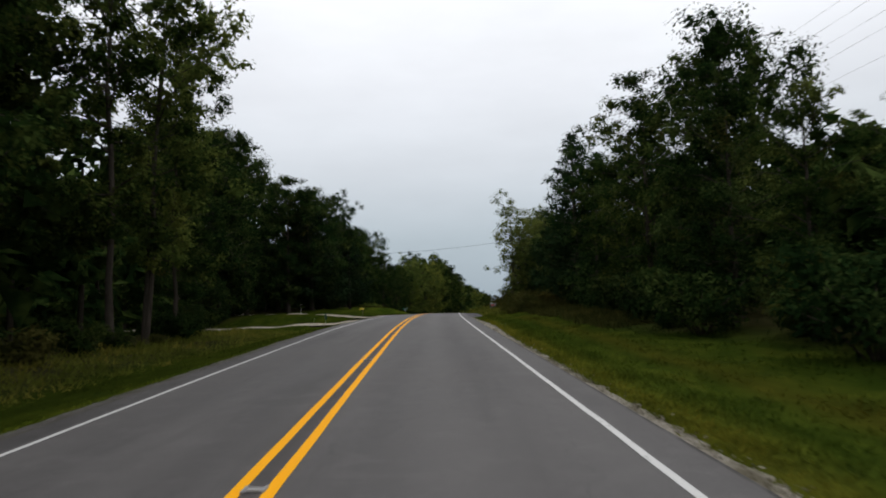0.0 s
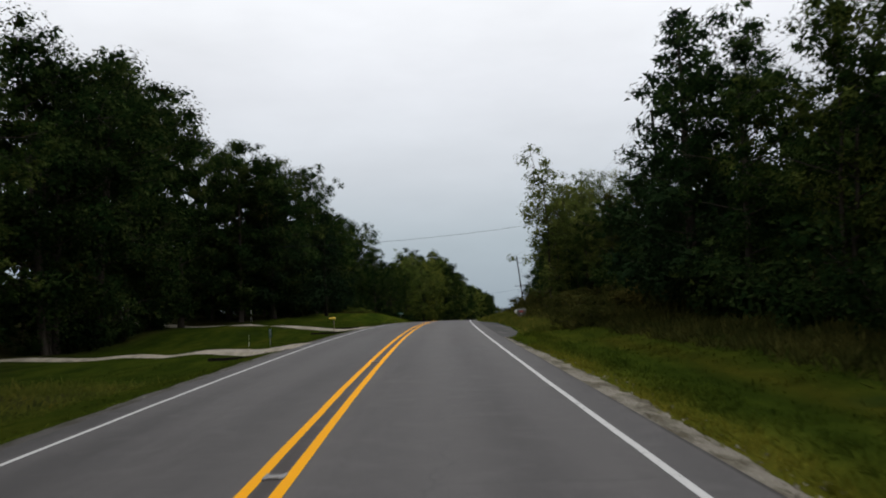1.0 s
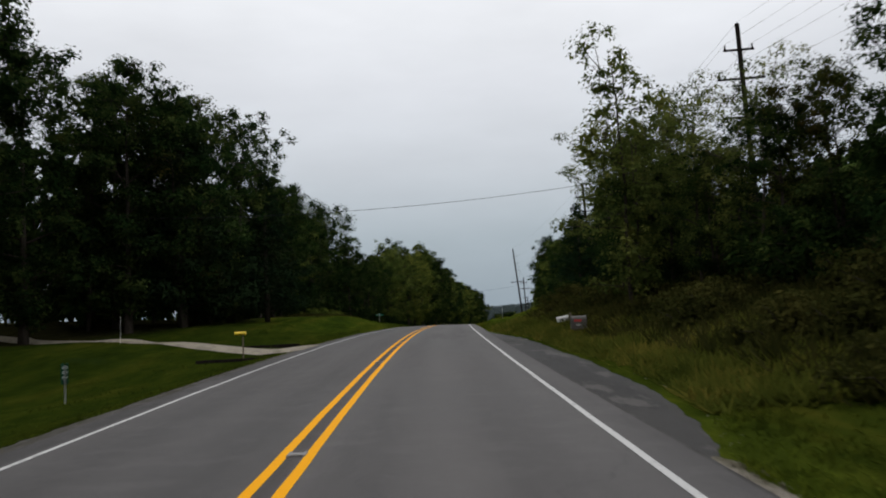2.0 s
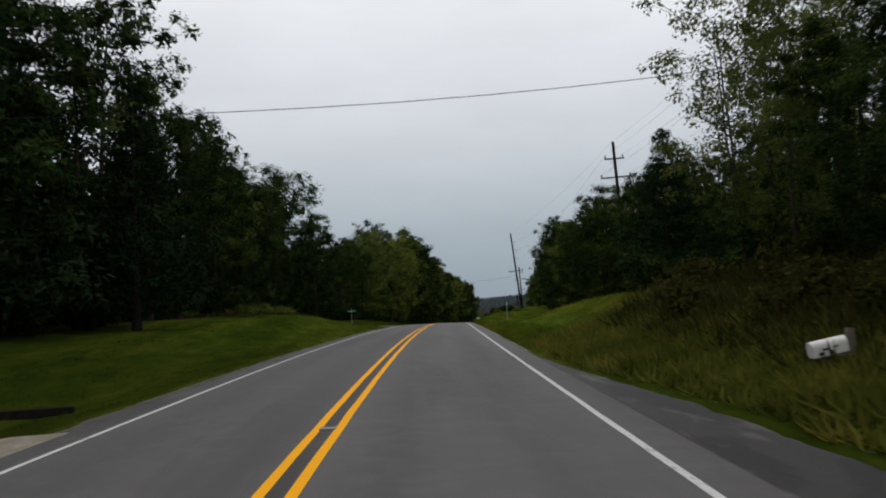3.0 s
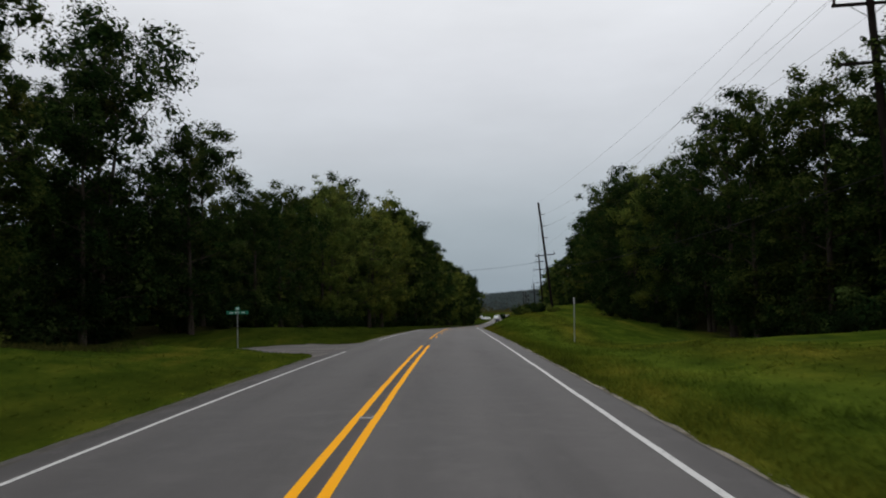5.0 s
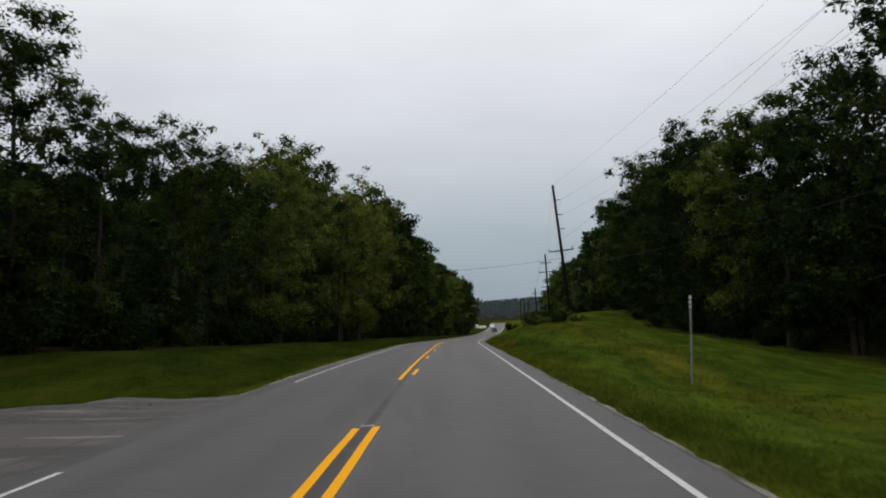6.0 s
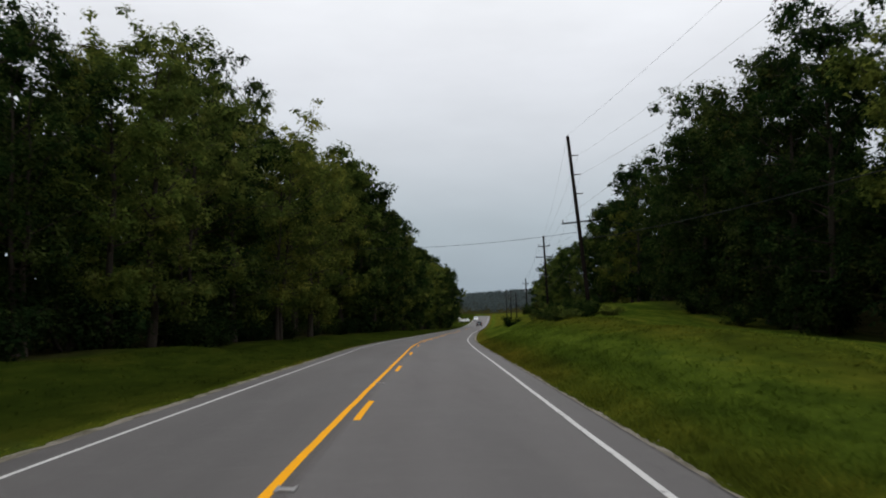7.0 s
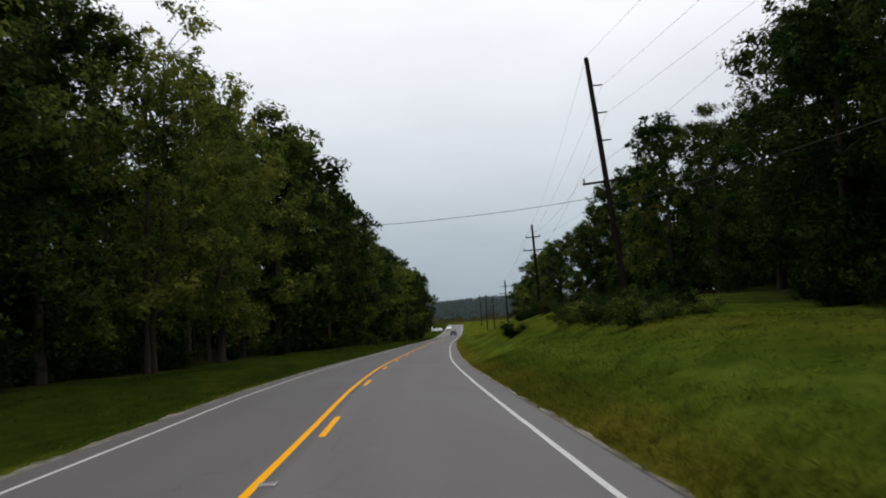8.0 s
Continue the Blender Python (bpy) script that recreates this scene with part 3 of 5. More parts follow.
paint("edge_line", -60, 156.5, -3.26, 0.080, M_WHITE, "solid white edge line ending at the side road")
paint("edge_line", 170.5, 600, -3.26, 0.080, M_WHITE, "solid white edge line starting past the side road")

# ---- trees ----


def tube(vs, fs, pts, radii, sides=6):
    """Adds a bent tapered tube to the lists."""
    base = len(vs)
    for i, (q, r) in enumerate(zip(pts, radii)):
        q = Vector(q)
        nxt = Vector(pts[min(i + 1, len(pts) - 1)]) - Vector(pts[max(i - 1, 0)])
        f = nxt.normalized() if nxt.length else Vector((0, 0, 1))
        u = f.orthogonal().normalized()
        v = f.cross(u)
        for k in range(sides):
            a = 2 * math.pi * k / sides
            vs.append(q + (u * math.cos(a) + v * math.sin(a)) * r)
    for i in range(len(pts) - 1):
        for k in range(sides):
            a, b = base + i * sides + k, base + i * sides + (k + 1) % sides
            fs.append((a, b, b + sides, a + sides))
    fs.append(tuple(base + (len(pts) - 1) * sides + k for k in range(sides)))


def blades(name, q, ax, nor, s, mat, wide=0.36, fold=0.10, small=False):
    """A mesh of folded diamond leaves: roots q, ways ax, faces turned to nor, lengths s. small: single slim triangles."""
    count = len(q)
    side = np.cross(ax, nor)
    side /= np.linalg.norm(side, axis=1)[:, None] + 1e-9
    nor = np.cross(side, ax)
    s = s[:, None]
    me = bpy.data.meshes.new(name)
    if small:
        v = np.stack([q + side * s * wide, q + ax * s, q - side * s * wide + ax * s * 0.3], 1)
        me.vertices.add(count * 3)
        me.vertices.foreach_set("co", v.ravel())
        me.loops.add(count * 3)
        me.loops.foreach_set("vertex_index", np.arange(count * 3))
        me.polygons.add(count)
        me.polygons.foreach_set("loop_start", np.arange(count) * 3)
        me.materials.append(mat)
        me.update(calc_edges=True)
        return me
    v = np.empty((count, 4, 3))
    v[:, 0] = q
    v[:, 1] = q + ax * s * 0.5 + side * s * wide + nor * s * fold
    v[:, 2] = q + ax * s
    v[:, 3] = q + ax * s * 0.5 - side * s * wide + nor * s * fold
    n = count * 4
    me.vertices.add(n)
    me.vertices.foreach_set("co", v.ravel())
    idx = np.arange(n).reshape(count, 4)
    tri = np.concatenate([idx[:, [0, 1, 2]], idx[:, [0, 2, 3]]], 1).ravel()
    me.loops.add(count * 6)
    me.loops.foreach_set("vertex_index", tri)
    me.polygons.add(count * 2)
    me.polygons.foreach_set("loop_start", np.arange(count * 2) * 3)
    me.materials.append(mat)
    me.update(calc_edges=True)
    return me


def leaf_cloud(rng, centres, radii, count, size, flat=0.7, fill=0.27):
    """Leaves on the rind of every clump, facing out and up; a share of larger ones inside closes the clump."""
    centres, radii = np.asarray(centres, float), np.asarray(radii, float)
    w = radii ** 2
    which = rng.choice(len(radii), count, p=w / w.sum())
    dirs = rng.normal(size=(count, 3))
    dirs[:, 2] += 0.25
    dirs /= np.linalg.norm(dirs, axis=1)[:, None]
    inner = rng.random(count) < fill
    rad = radii[which] * np.where(inner, 0.42 * rng.random(count), 0.52 + 0.52 * rng.random(count) ** 0.8)
    q = centres[which] + dirs * rad[:, None] * np.array([1, 1, flat])
    nor = dirs * 1.0 + rng.normal(size=(count, 3)) * 0.30 + np.array([0, 0, 0.65])
    nor /= np.linalg.norm(nor, axis=1)[:, None]
    ax = np.cross(nor, rng.normal(size=(count, 3))) + dirs * 0.35
    ax[:, 2] -= 0.25
    ax /= np.linalg.norm(ax, axis=1)[:, None]
    s = size * (0.6 + 0.8 * rng.random(count)) * np.where(inner, 1.6, 1.0)
    return q, ax, nor, s


def make_tree(seed, height, spread, bare, leaves, size, mat, label, lean=0.0, trunks=1, clump=1.0, top=0.38, limbs=24, girth=1.0, fill=0.27):
    """A broadleaf tree: tapered trunk, limbs, and a crown of leaves in clumps round the limbs. bare: the clear share of the trunk."""
    rng = np.random.default_rng(seed)
    vs, fs, centres, radii = [], [], [], []
    for tk in range(trunks):
        ang = rng.random() * 6.28
        off = Vector((math.cos(ang), math.sin(ang), 0)) * (0.5 if trunks > 1 else 0)
        pts, rs = [], []
        wob = rng.normal(size=(8, 2)) * 0.03 * height / 7
        r0 = 0.0125 * girth * height / trunks ** 0.4
        for i in range(8):
            u = i / 7
            pts.append(off * (1 + 2.2 * u) + Vector((wob[i][0] * (i > 0) + lean * u * u * height, wob[i][1] * (i > 0), u * height * (0.90 if tk == 0 else 0.8) - 0.3 * (i == 0))))
            rs.append(r0 * (1 - u) ** 0.8 + 0.015 + (0.35 * r0 if i == 0 else 0))
        tube(vs, fs, pts, rs, 7)
        many = int(limbs / trunks ** 0.5)
        for k in range(many):
            v = (k + rng.random()) / many
            u = bare + (1 - bare) * v
            j = min(6, int(u * 7))
            root = Vector(pts[j]).lerp(Vector(pts[j + 1]), u * 7 - j)
            prof = max(math.sin(math.pi * (0.14 + 0.80 * v)) ** 0.7, top) * min(1.0, 0.55 + 1.3 * v)
            length = spread * prof * (0.62 + 0.55 * rng.random())
            a = k * 2.4 + rng.random() * 0.9
            climb = 0.15 + 0.75 * v + rng.normal() * 0.12
            way = Vector((math.cos(a), math.sin(a), climb)).normalized()
            mid = root + way * length * 0.55 + Vector(rng.normal(size=3)) * 0.15
            tip = root + way * length + Vector((0, 0, -0.08 * length)) + Vector(rng.normal(size=3)) * 0.25
            rl = rs[j] * 0.38 + 0.010
            tube(vs, fs, [root, root.lerp(mid, 0.5), mid, tip], [rl, rl * 0.75, rl * 0.5, 0.012], 4)
            for q, share in ((tip, 0.27), (mid, 0.26), (mid.lerp(tip, 0.6), 0.24), (root.lerp(mid, 0.5), 0.24)):
                c = q + Vector(rng.normal(size=3)) * 0.4
                centres.append(c)
                radii.append(max(0.38, share * clump * spread * (0.55 + 0.45 * rng.random())))
            for tw in range(3):
                e = tip + Vector(rng.normal(size=3)) * 0.6 + Vector((0, 0, 0.15))
                tube(vs, fs, [mid.lerp(tip, 0.6), e], [0.02, 0.006], 3)
                centres.append(e)
                radii.append(0.32 + 0.42 * rng.random())
    rad = np.array(radii)
    cen = np.array([tuple(c) for c in centres])
    k = height / float((cen[:, 2] + rad * 0.7).max())
    vs = [Vector(v) * k if v[2] > 0 else Vector(v) for v in vs]
    root_ob = tagged(new("tree"), label, "tree", "roadside trees")
    mesh_object("trunk", vs, fs, M_BARK, root_ob, True)
    crown = new("crown", blades("crown", *leaf_cloud(rng, cen * k, rad * k, leaves, size, 0.7, fill), mat, 0.40, 0.1, True))
    crown.parent = root_ob
    return root_ob


def make_cedar(seed, height, spread, leaves, size):
    """A dark conical evergreen, feathered to the ground."""
    rng = np.random.default_rng(seed)
    vs, fs, centres, radii = [], [], [], []
    tube(vs, fs, [(0, 0, -0.3), (0.05, 0, height * 0.5), (0, 0.05, height)], [0.02 * height, 0.012 * height, 0.01], 7)
    for k in range(70):
        u = (k + rng.random()) / 70
        a = k * 2.4
        length = spread * (1 - u) ** 0.8 * (0.75 + 0.5 * rng.random()) + 0.15
        root = Vector((0, 0, height * (0.04 + 0.95 * u)))
        tip = root + Vector((math.cos(a) * length, math.sin(a) * length, 0.22 * length))
        tube(vs, fs, [root, tip], [0.03, 0.006], 4)
        for s in (0.5, 0.95):
            centres.append(root.lerp(tip, s))
            radii.append(0.22 + 0.24 * length * (0.7 + 0.5 * rng.random()))
    root_ob = tagged(new("cedar_tree"), "dark green cedar with branches down to the grass", "tree", "roadside trees")
    mesh_object("trunk", vs, fs, M_BARK, root_ob, True)
    crown = new("crown", blades("crown", *leaf_cloud(rng, centres, radii, leaves, size, 0.6), M_CONIFER, 0.22, 0.1, True))
    crown.parent = root_ob
    return root_ob


def make_shrub(seed, height, spread, leaves, size, mat, label):
    rng = np.random.default_rng(seed)
    vs, fs, centres, radii = [], [], [], []
    for k in range(11):
        a = k * 2.4 + rng.random()
        r = spread * (0.15 + 0.75 * rng.random())
        tip = Vector((math.cos(a) * r, math.sin(a) * r, height * (0.3 + 0.6 * rng.random())))
        tube(vs, fs, [(0, 0, -0.2), tip * 0.5 + Vector((0, 0, 0.2)), tip], [0.035, 0.025, 0.008], 4)
        centres += [tip, tip * 0.6]
        radii += [spread * (0.18 + 0.22 * rng.random()), spread * 0.32]
    root_ob = tagged(new("shrub"), label, "shrub", "undergrowth shrubs")
    mesh_object("stem", vs, fs, M_BARK, root_ob, True)
    crown = new("foliage", blades("foliage", *leaf_cloud(rng, centres, radii, leaves, size, 0.85), mat, 0.40, 0.1, True))
    crown.parent = root_ob
    return root_ob


PLACED = set()


def plant(pattern, y, d, scale, turn, high=1.0, sink=0.0, label=""):
    """Places a copy of a pattern on the ground (the pattern itself the first time)."""
    q = at_road(y, d)
    m = pose(q.x, q.y, ground_z(y, d) - sink, 0, 0, turn) @ Matrix.Diagonal((scale, scale, scale * high, 1))
    ob = pattern if pattern.name not in PLACED else copy_thing(pattern, Matrix())
    PLACED.add(pattern.name)
    ob.matrix_basis = m
    return tagged(ob, label)


UNIT = 16.0
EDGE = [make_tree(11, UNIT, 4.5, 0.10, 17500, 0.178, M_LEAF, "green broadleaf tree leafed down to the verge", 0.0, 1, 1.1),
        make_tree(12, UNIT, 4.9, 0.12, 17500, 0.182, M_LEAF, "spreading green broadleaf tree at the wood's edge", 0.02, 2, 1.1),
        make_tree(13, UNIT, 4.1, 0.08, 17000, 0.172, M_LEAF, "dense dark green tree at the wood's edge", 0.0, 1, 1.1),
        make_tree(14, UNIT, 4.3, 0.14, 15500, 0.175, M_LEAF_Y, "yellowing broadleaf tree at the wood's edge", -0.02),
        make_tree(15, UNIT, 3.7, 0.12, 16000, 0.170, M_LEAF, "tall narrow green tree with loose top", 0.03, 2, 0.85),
        make_tree(16, UNIT, 4.4, 0.16, 13500, 0.165, M_LEAF_Y, "yellowing tree with an open sunlit crown", 0.02, 2, 0.72, 0.45, 26, 0.8)]
TALL = [make_tree(21, 20.0, 4.8, 0.22, 19000, 0.175, M_LEAF, "tall oak with slim trunk and open crown", 0.02, 1, 0.75, 0.38, 26, 0.55),
        make_tree(22, 20.0, 4.2, 0.25, 17500, 0.175, M_LEAF_Y, "tall thin tree with forked trunk and yellowing leaves", -0.02, 2, 0.7, 0.38, 26, 0.6)]
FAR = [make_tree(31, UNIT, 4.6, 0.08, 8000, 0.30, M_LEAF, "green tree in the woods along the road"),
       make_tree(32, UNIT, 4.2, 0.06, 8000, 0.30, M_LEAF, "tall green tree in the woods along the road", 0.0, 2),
       make_tree(33, UNIT, 4.4, 0.08, 8000, 0.30, M_LEAF_Y, "yellowing tree in the woods along the road")]
OPEN = [make_tree(41, 10.0, 0.85, 0.12, 5200, 0.13, M_LEAF_B, "thin spiky sapling standing against the sky", 0.03, 1, 0.6, 0.5, 20, 0.5)]
BANK = [make_tree(45, 12.0, 3.6, 0.28, 6200, 0.15, M_LEAF_B, "young broadleaf tree with bare trunk on the bank", 0.02, 1, 0.55, 0.55, 18, 0.65, 0.04),
        make_tree(46, 12.0, 3.2, 0.24, 5600, 0.15, M_LEAF_B, "forked young tree with loose yellow-green crown", -0.03, 2, 0.5, 0.65, 16, 0.55, 0.04)]
CEDAR = [make_cedar(51, 10.0, 2.7, 14000, 0.20)]
SHRUB = [make_shrub(61, 2.4, 2.0, 2200, 0.15, M_LEAF, "low green shrub at the wood's edge"),
         make_shrub(62, 2.0, 2.2, 2600, 0.15, M_LEAF_SHADE, "rounded green thicket under the trees, shade painted into its leaves"),
         make_shrub(63, 1.7, 1.8, 1900, 0.14, M_LEAF_Y, "yellowing brush beside the grass"),
         make_shrub(64, 1.3, 1.5, 1700, 0.13, M_BROWN, "dull brown bramble thicket on the bank")]

rng = random.Random(7)


def on_drive(y, d, room):
    return any(near_line(line, y, d) < room for line in DRIVES)


def wood_side(side):
    """The first row of the wood, tree by tree."""
    out = -1 if side == 0 else 1
    y = 4.0
    while y < (450 if side == 0 else 420):
        yy = y + rng.uniform(-1, 1)
        d = wood_line(yy)[side] + out * rng.uniform(-0.8, 1.6)
        while side == 0 and on_drive(yy, d, 3.6):
            d += out * 1.0
            if d < -40:
                break
        h = max(4.0, wood_height(yy)[side] * rng.uniform(0.90, 1.06) - rise(yy, d))
        pool, unit = (EDGE[:5], UNIT) if y < 268 else (FAR, UNIT)
        if side == 0 and 205 < y < 266:
            pool = (EDGE[5], EDGE[5], EDGE[0], EDGE[3])
        if side == 1 and 74 < y < 101:
            pool = (EDGE[4], EDGE[3])
        if side == 0 and y < 47:
            pool, unit = TALL, 20.0
        if d > -40:
            kind = rng.choice(pool)
            if side == 1 and kind is EDGE[3] and not 74 < y < 101:
                kind = EDGE[int(y) % 3]
            plant(kind, yy, d, h / unit, rng.uniform(0, 360), rng.uniform(0.97, 1.03))
        y += rng.uniform(4.5, 6.1) if y < 240 else rng.uniform(6, 8)


def undergrowth(side):
    y = -5.0
    out = -1 if side == 0 else 1
    while y < 320:
        line = wood_line(y)[side]
        d = line - out * rng.uniform(0.0, 2.2)
        sparse = (side == 0 and y > 60 and rng.random() < 0.4) or (side == 1 and y > 108 and rng.random() < 0.5)
        if not sparse and not (side == 0 and on_drive(y, d, 3.4)):
            if side == 0 and y < 40:
                d, size, kind = line + rng.uniform(0.3, 1.7), rng.uniform(0.4, 0.75), rng.choice((SHRUB[0], SHRUB[1], SHRUB[3]))
            else:
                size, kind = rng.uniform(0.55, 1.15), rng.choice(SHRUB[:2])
                # the left wood's foot takes the shrub with shade in its leaf colour
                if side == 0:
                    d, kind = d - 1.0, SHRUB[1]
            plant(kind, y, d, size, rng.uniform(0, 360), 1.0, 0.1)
        y += rng.uniform(2.6, 4.2) * (1 if y < 240 else 2)


wood_side(0)
wood_side(1)
undergrowth(0)
undergrowth(1)


def deep_wood():
    """The closed wood behind the first row: stems and clumps, too many and too dim to tell apart."""
    g = np.random.default_rng(5)
    vs, fs, cen, rad = [], [], [], []
    for side in (0, 1):
        out = -1 if side == 0 else 1
        for row, (near, far) in enumerate(((4.5, 7.5), (9.0, 12.5), (15.0, 20.0), (24.0, 32.0))):
            y = -15.0
            while y < (450 if row < 2 and side == 0 else 330):
                yy = y + g.uniform(-1.5, 1.5)
                d = wood_line(yy)[side] + out * g.uniform(near, far)
                y += g.uniform(4.0, 6.5)
                if side == 0 and on_drive(yy, d, 3.5):
                    continue
                h = max(3.5, wood_height(yy)[side] * g.uniform(0.70, 0.90) - rise(yy, d))
                q = at_road(yy, d)
                z = ground_z(yy, d)
                tube(vs, fs, [(q.x, q.y, z - 0.3), (q.x + g.normal() * 0.3, q.y + g.normal() * 0.3, z + h * 0.5), (q.x, q.y, z + h * 0.92)], [0.16, 0.11, 0.02], 5)
                for k in range(16):
                    u = (k + g.random()) / 16
                    r = 3.3 * (math.sin(math.pi * (0.2 + 0.72 * u)) ** 0.6)
                    a = g.random() * 6.28
                    rr = r * g.random() ** 0.5
                    cen.append((q.x + math.cos(a) * rr, q.y + math.sin(a) * rr, z + h * (0.06 + 0.86 * u)))
                    rad.append(0.9 + 0.7 * g.random())
    stems = mesh_object("wood_trunks", vs, fs, M_BARK, None, True)
    tagged(stems, "dim grey trunks of the closed wood behind the verge", "woodland", kind="stuff")
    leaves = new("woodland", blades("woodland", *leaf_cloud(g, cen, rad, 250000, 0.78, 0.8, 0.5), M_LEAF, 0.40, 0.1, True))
    tagged(leaves, "dark closed green wood behind the first trees", "woodland", kind="stuff")


deep_wood()

# single trees that stand out
plant(TALL[0], 25.0, -13.5, 0.9, 70)
plant(TALL[0], 18.0, -12.5, 0.95, 190)
plant(EDGE[2], 100.5, -19.5, 1.1, 115)
plant(EDGE[2], 106.0, -17.0, 1.0, 310)
plant(EDGE[2], 104.0, -22.5, 1.15, 200)
plant(EDGE[2], 97.5, -17.5, 1.06, 15)
plant(CEDAR[0], 101.5, -15.5, 1.55, 80)
plant(EDGE[2], 93.0, -21.5, 1.15, 250)
plant(EDGE[1], 70.0, -20.5, 1.2, 60)
plant(EDGE[0], 80.0, -21.5, 1.2, 160)
plant(OPEN[0], 80.6, 9.3, 1.17, 200)
plant(OPEN[0], 82.0, 10.0, 0.86, 40)
plant(OPEN[0], 86.0, 12.6, 0.98, 70)
for y, d, s, k in ((99.5, 13.2, 0.82, 0), (102.0, 13.8, 0.88, 1), (97.5, 14.0, 0.85, 1), (94.5, 13.0, 0.78, 0), (91.0, 13.8, 0.76, 1), (88.0, 13.2, 0.72, 0), (83.5, 12.6, 0.74, 1), (104.5, 15.8, 0.88, 0), (104.6, 14.0, 0.96, 1), (79.0, 11.6, 0.62, 0), (76.0, 12.4, 0.66, 1)):
    plant(BANK[k], y, d, s, 47 * y)
plant(EDGE[1], 29.5, 13.2, 0.79, 15)
plant(EDGE[0], 231.0, 21.5, 1.12, 130)
plant(EDGE[3], 200.0, 20.8, 1.02, 20)
for y, d, s in ((73, 12.2, 0.40), (77.5, 11.8, 0.36), (82, 11.4, 0.38), (86, 10.9, 0.36), (89.5, 11.2, 0.40), (94, 12.0, 0.42)):
    plant(EDGE[(0, 2, 1)[int(y) % 3]], y, d, s, rng.uniform(0, 360), 1.0, 0.0, "young green bushy tree on the bank")
plant(CEDAR[0], 109.6, 12.0, 0.74, 0, 0.98)
plant(CEDAR[0], 56.0, 11.8, 1.22, 60)
plant(CEDAR[0], 108.0, -11.5, 1.1, 200)
plant(EDGE[1], 165.5, -18.4, 1.24, 10)
plant(EDGE[0], 171.0, -14.8, 0.84, 100)
plant(EDGE[2], 143.0, -19.5, 1.0, 50)
plant(EDGE[2], 180.0, -17.0, 0.92, 80)
plant(EDGE[0], 151.0, -20.5, 1.08, 200)
plant(EDGE[2], 171.0, -22.0, 1.12, 300)
plant(EDGE[4], 149.0, -15.2, 0.90, 30)
for y, d, s in ((228, 13.5, 0.6), (233, 12.5, 0.55), (237, 13.0, 0.6), (241, 11.5, 0.5), (246, 11.5, 0.5), (252, 11.5, 0.6), (259, 11.5, 0.8), (268, 11.5, 0.8), (280, 11.5, 0.7), (106, 10.5, 0.8), (247, 7.6, 0.6), (106, 10.5, 0.8), (109.5, 10.4, 0.6)):
    plant(rng.choice(SHRUB), y, d, s, rng.uniform(0, 360), 1.0, 0.15)
for y, d, s, k in ((219.5, 9.6, 0.42, 2), (221.5, 9.0, 0.5, 0), (224, 9.6, 0.55, 2), (226.5, 9.2, 0.55, 0), (228, 10.8, 0.6, 1), (231, 11.2, 0.62, 0), (235, 10.2, 0.6, 2), (223, 10.8, 0.5, 0), (226, 11.8, 0.62, 1), (230, 9.6, 0.5, 3), (233, 9.0, 0.45, 0), (239, 9.6, 0.5, 3)):
    plant(SHRUB[k], y, d, s, 40 * y, 1.0, 0.15)
for k in range(52):
    y, d = rng.uniform(57, 102), rng.uniform(7.6, 14.0)
    if d > 8.2 or y < 70:
        plant(SHRUB[3], y, d + (1.0 if y > 98 else 0), rng.uniform(0.45, 0.95), rng.uniform(0, 360), 1.0, 0.08)
for y, d, s in ((131, -11.5, 0.6), (134, -11.0, 0.55), (138, -11.5, 0.6), (141, -12.0, 0.55), (145, -12.5, 0.6), (127, -12.0, 0.6)):
    plant(SHRUB[2], y, d, s, rng.uniform(0, 360), 0.9, 0.1)

# ---- poles and wires ----


def insulator(parent, q, way=(0, 0, 1), size=1.0):
    q, way = Vector(q), Vector(way).normalized()
    bms = [rod(q, q + way * 0.12 * size, 0.02, 0.02, 6)]
    for k in range(3):
        bms.append(rod(q + way * (0.10 + 0.10 * k) * size, q + way * (0.17 + 0.10 * k) * size, 0.085 * size, 0.05 * size, 10))
    part("insulator", join(*bms), M_PORC, parent, "brown porcelain insulator")


POLES = {}


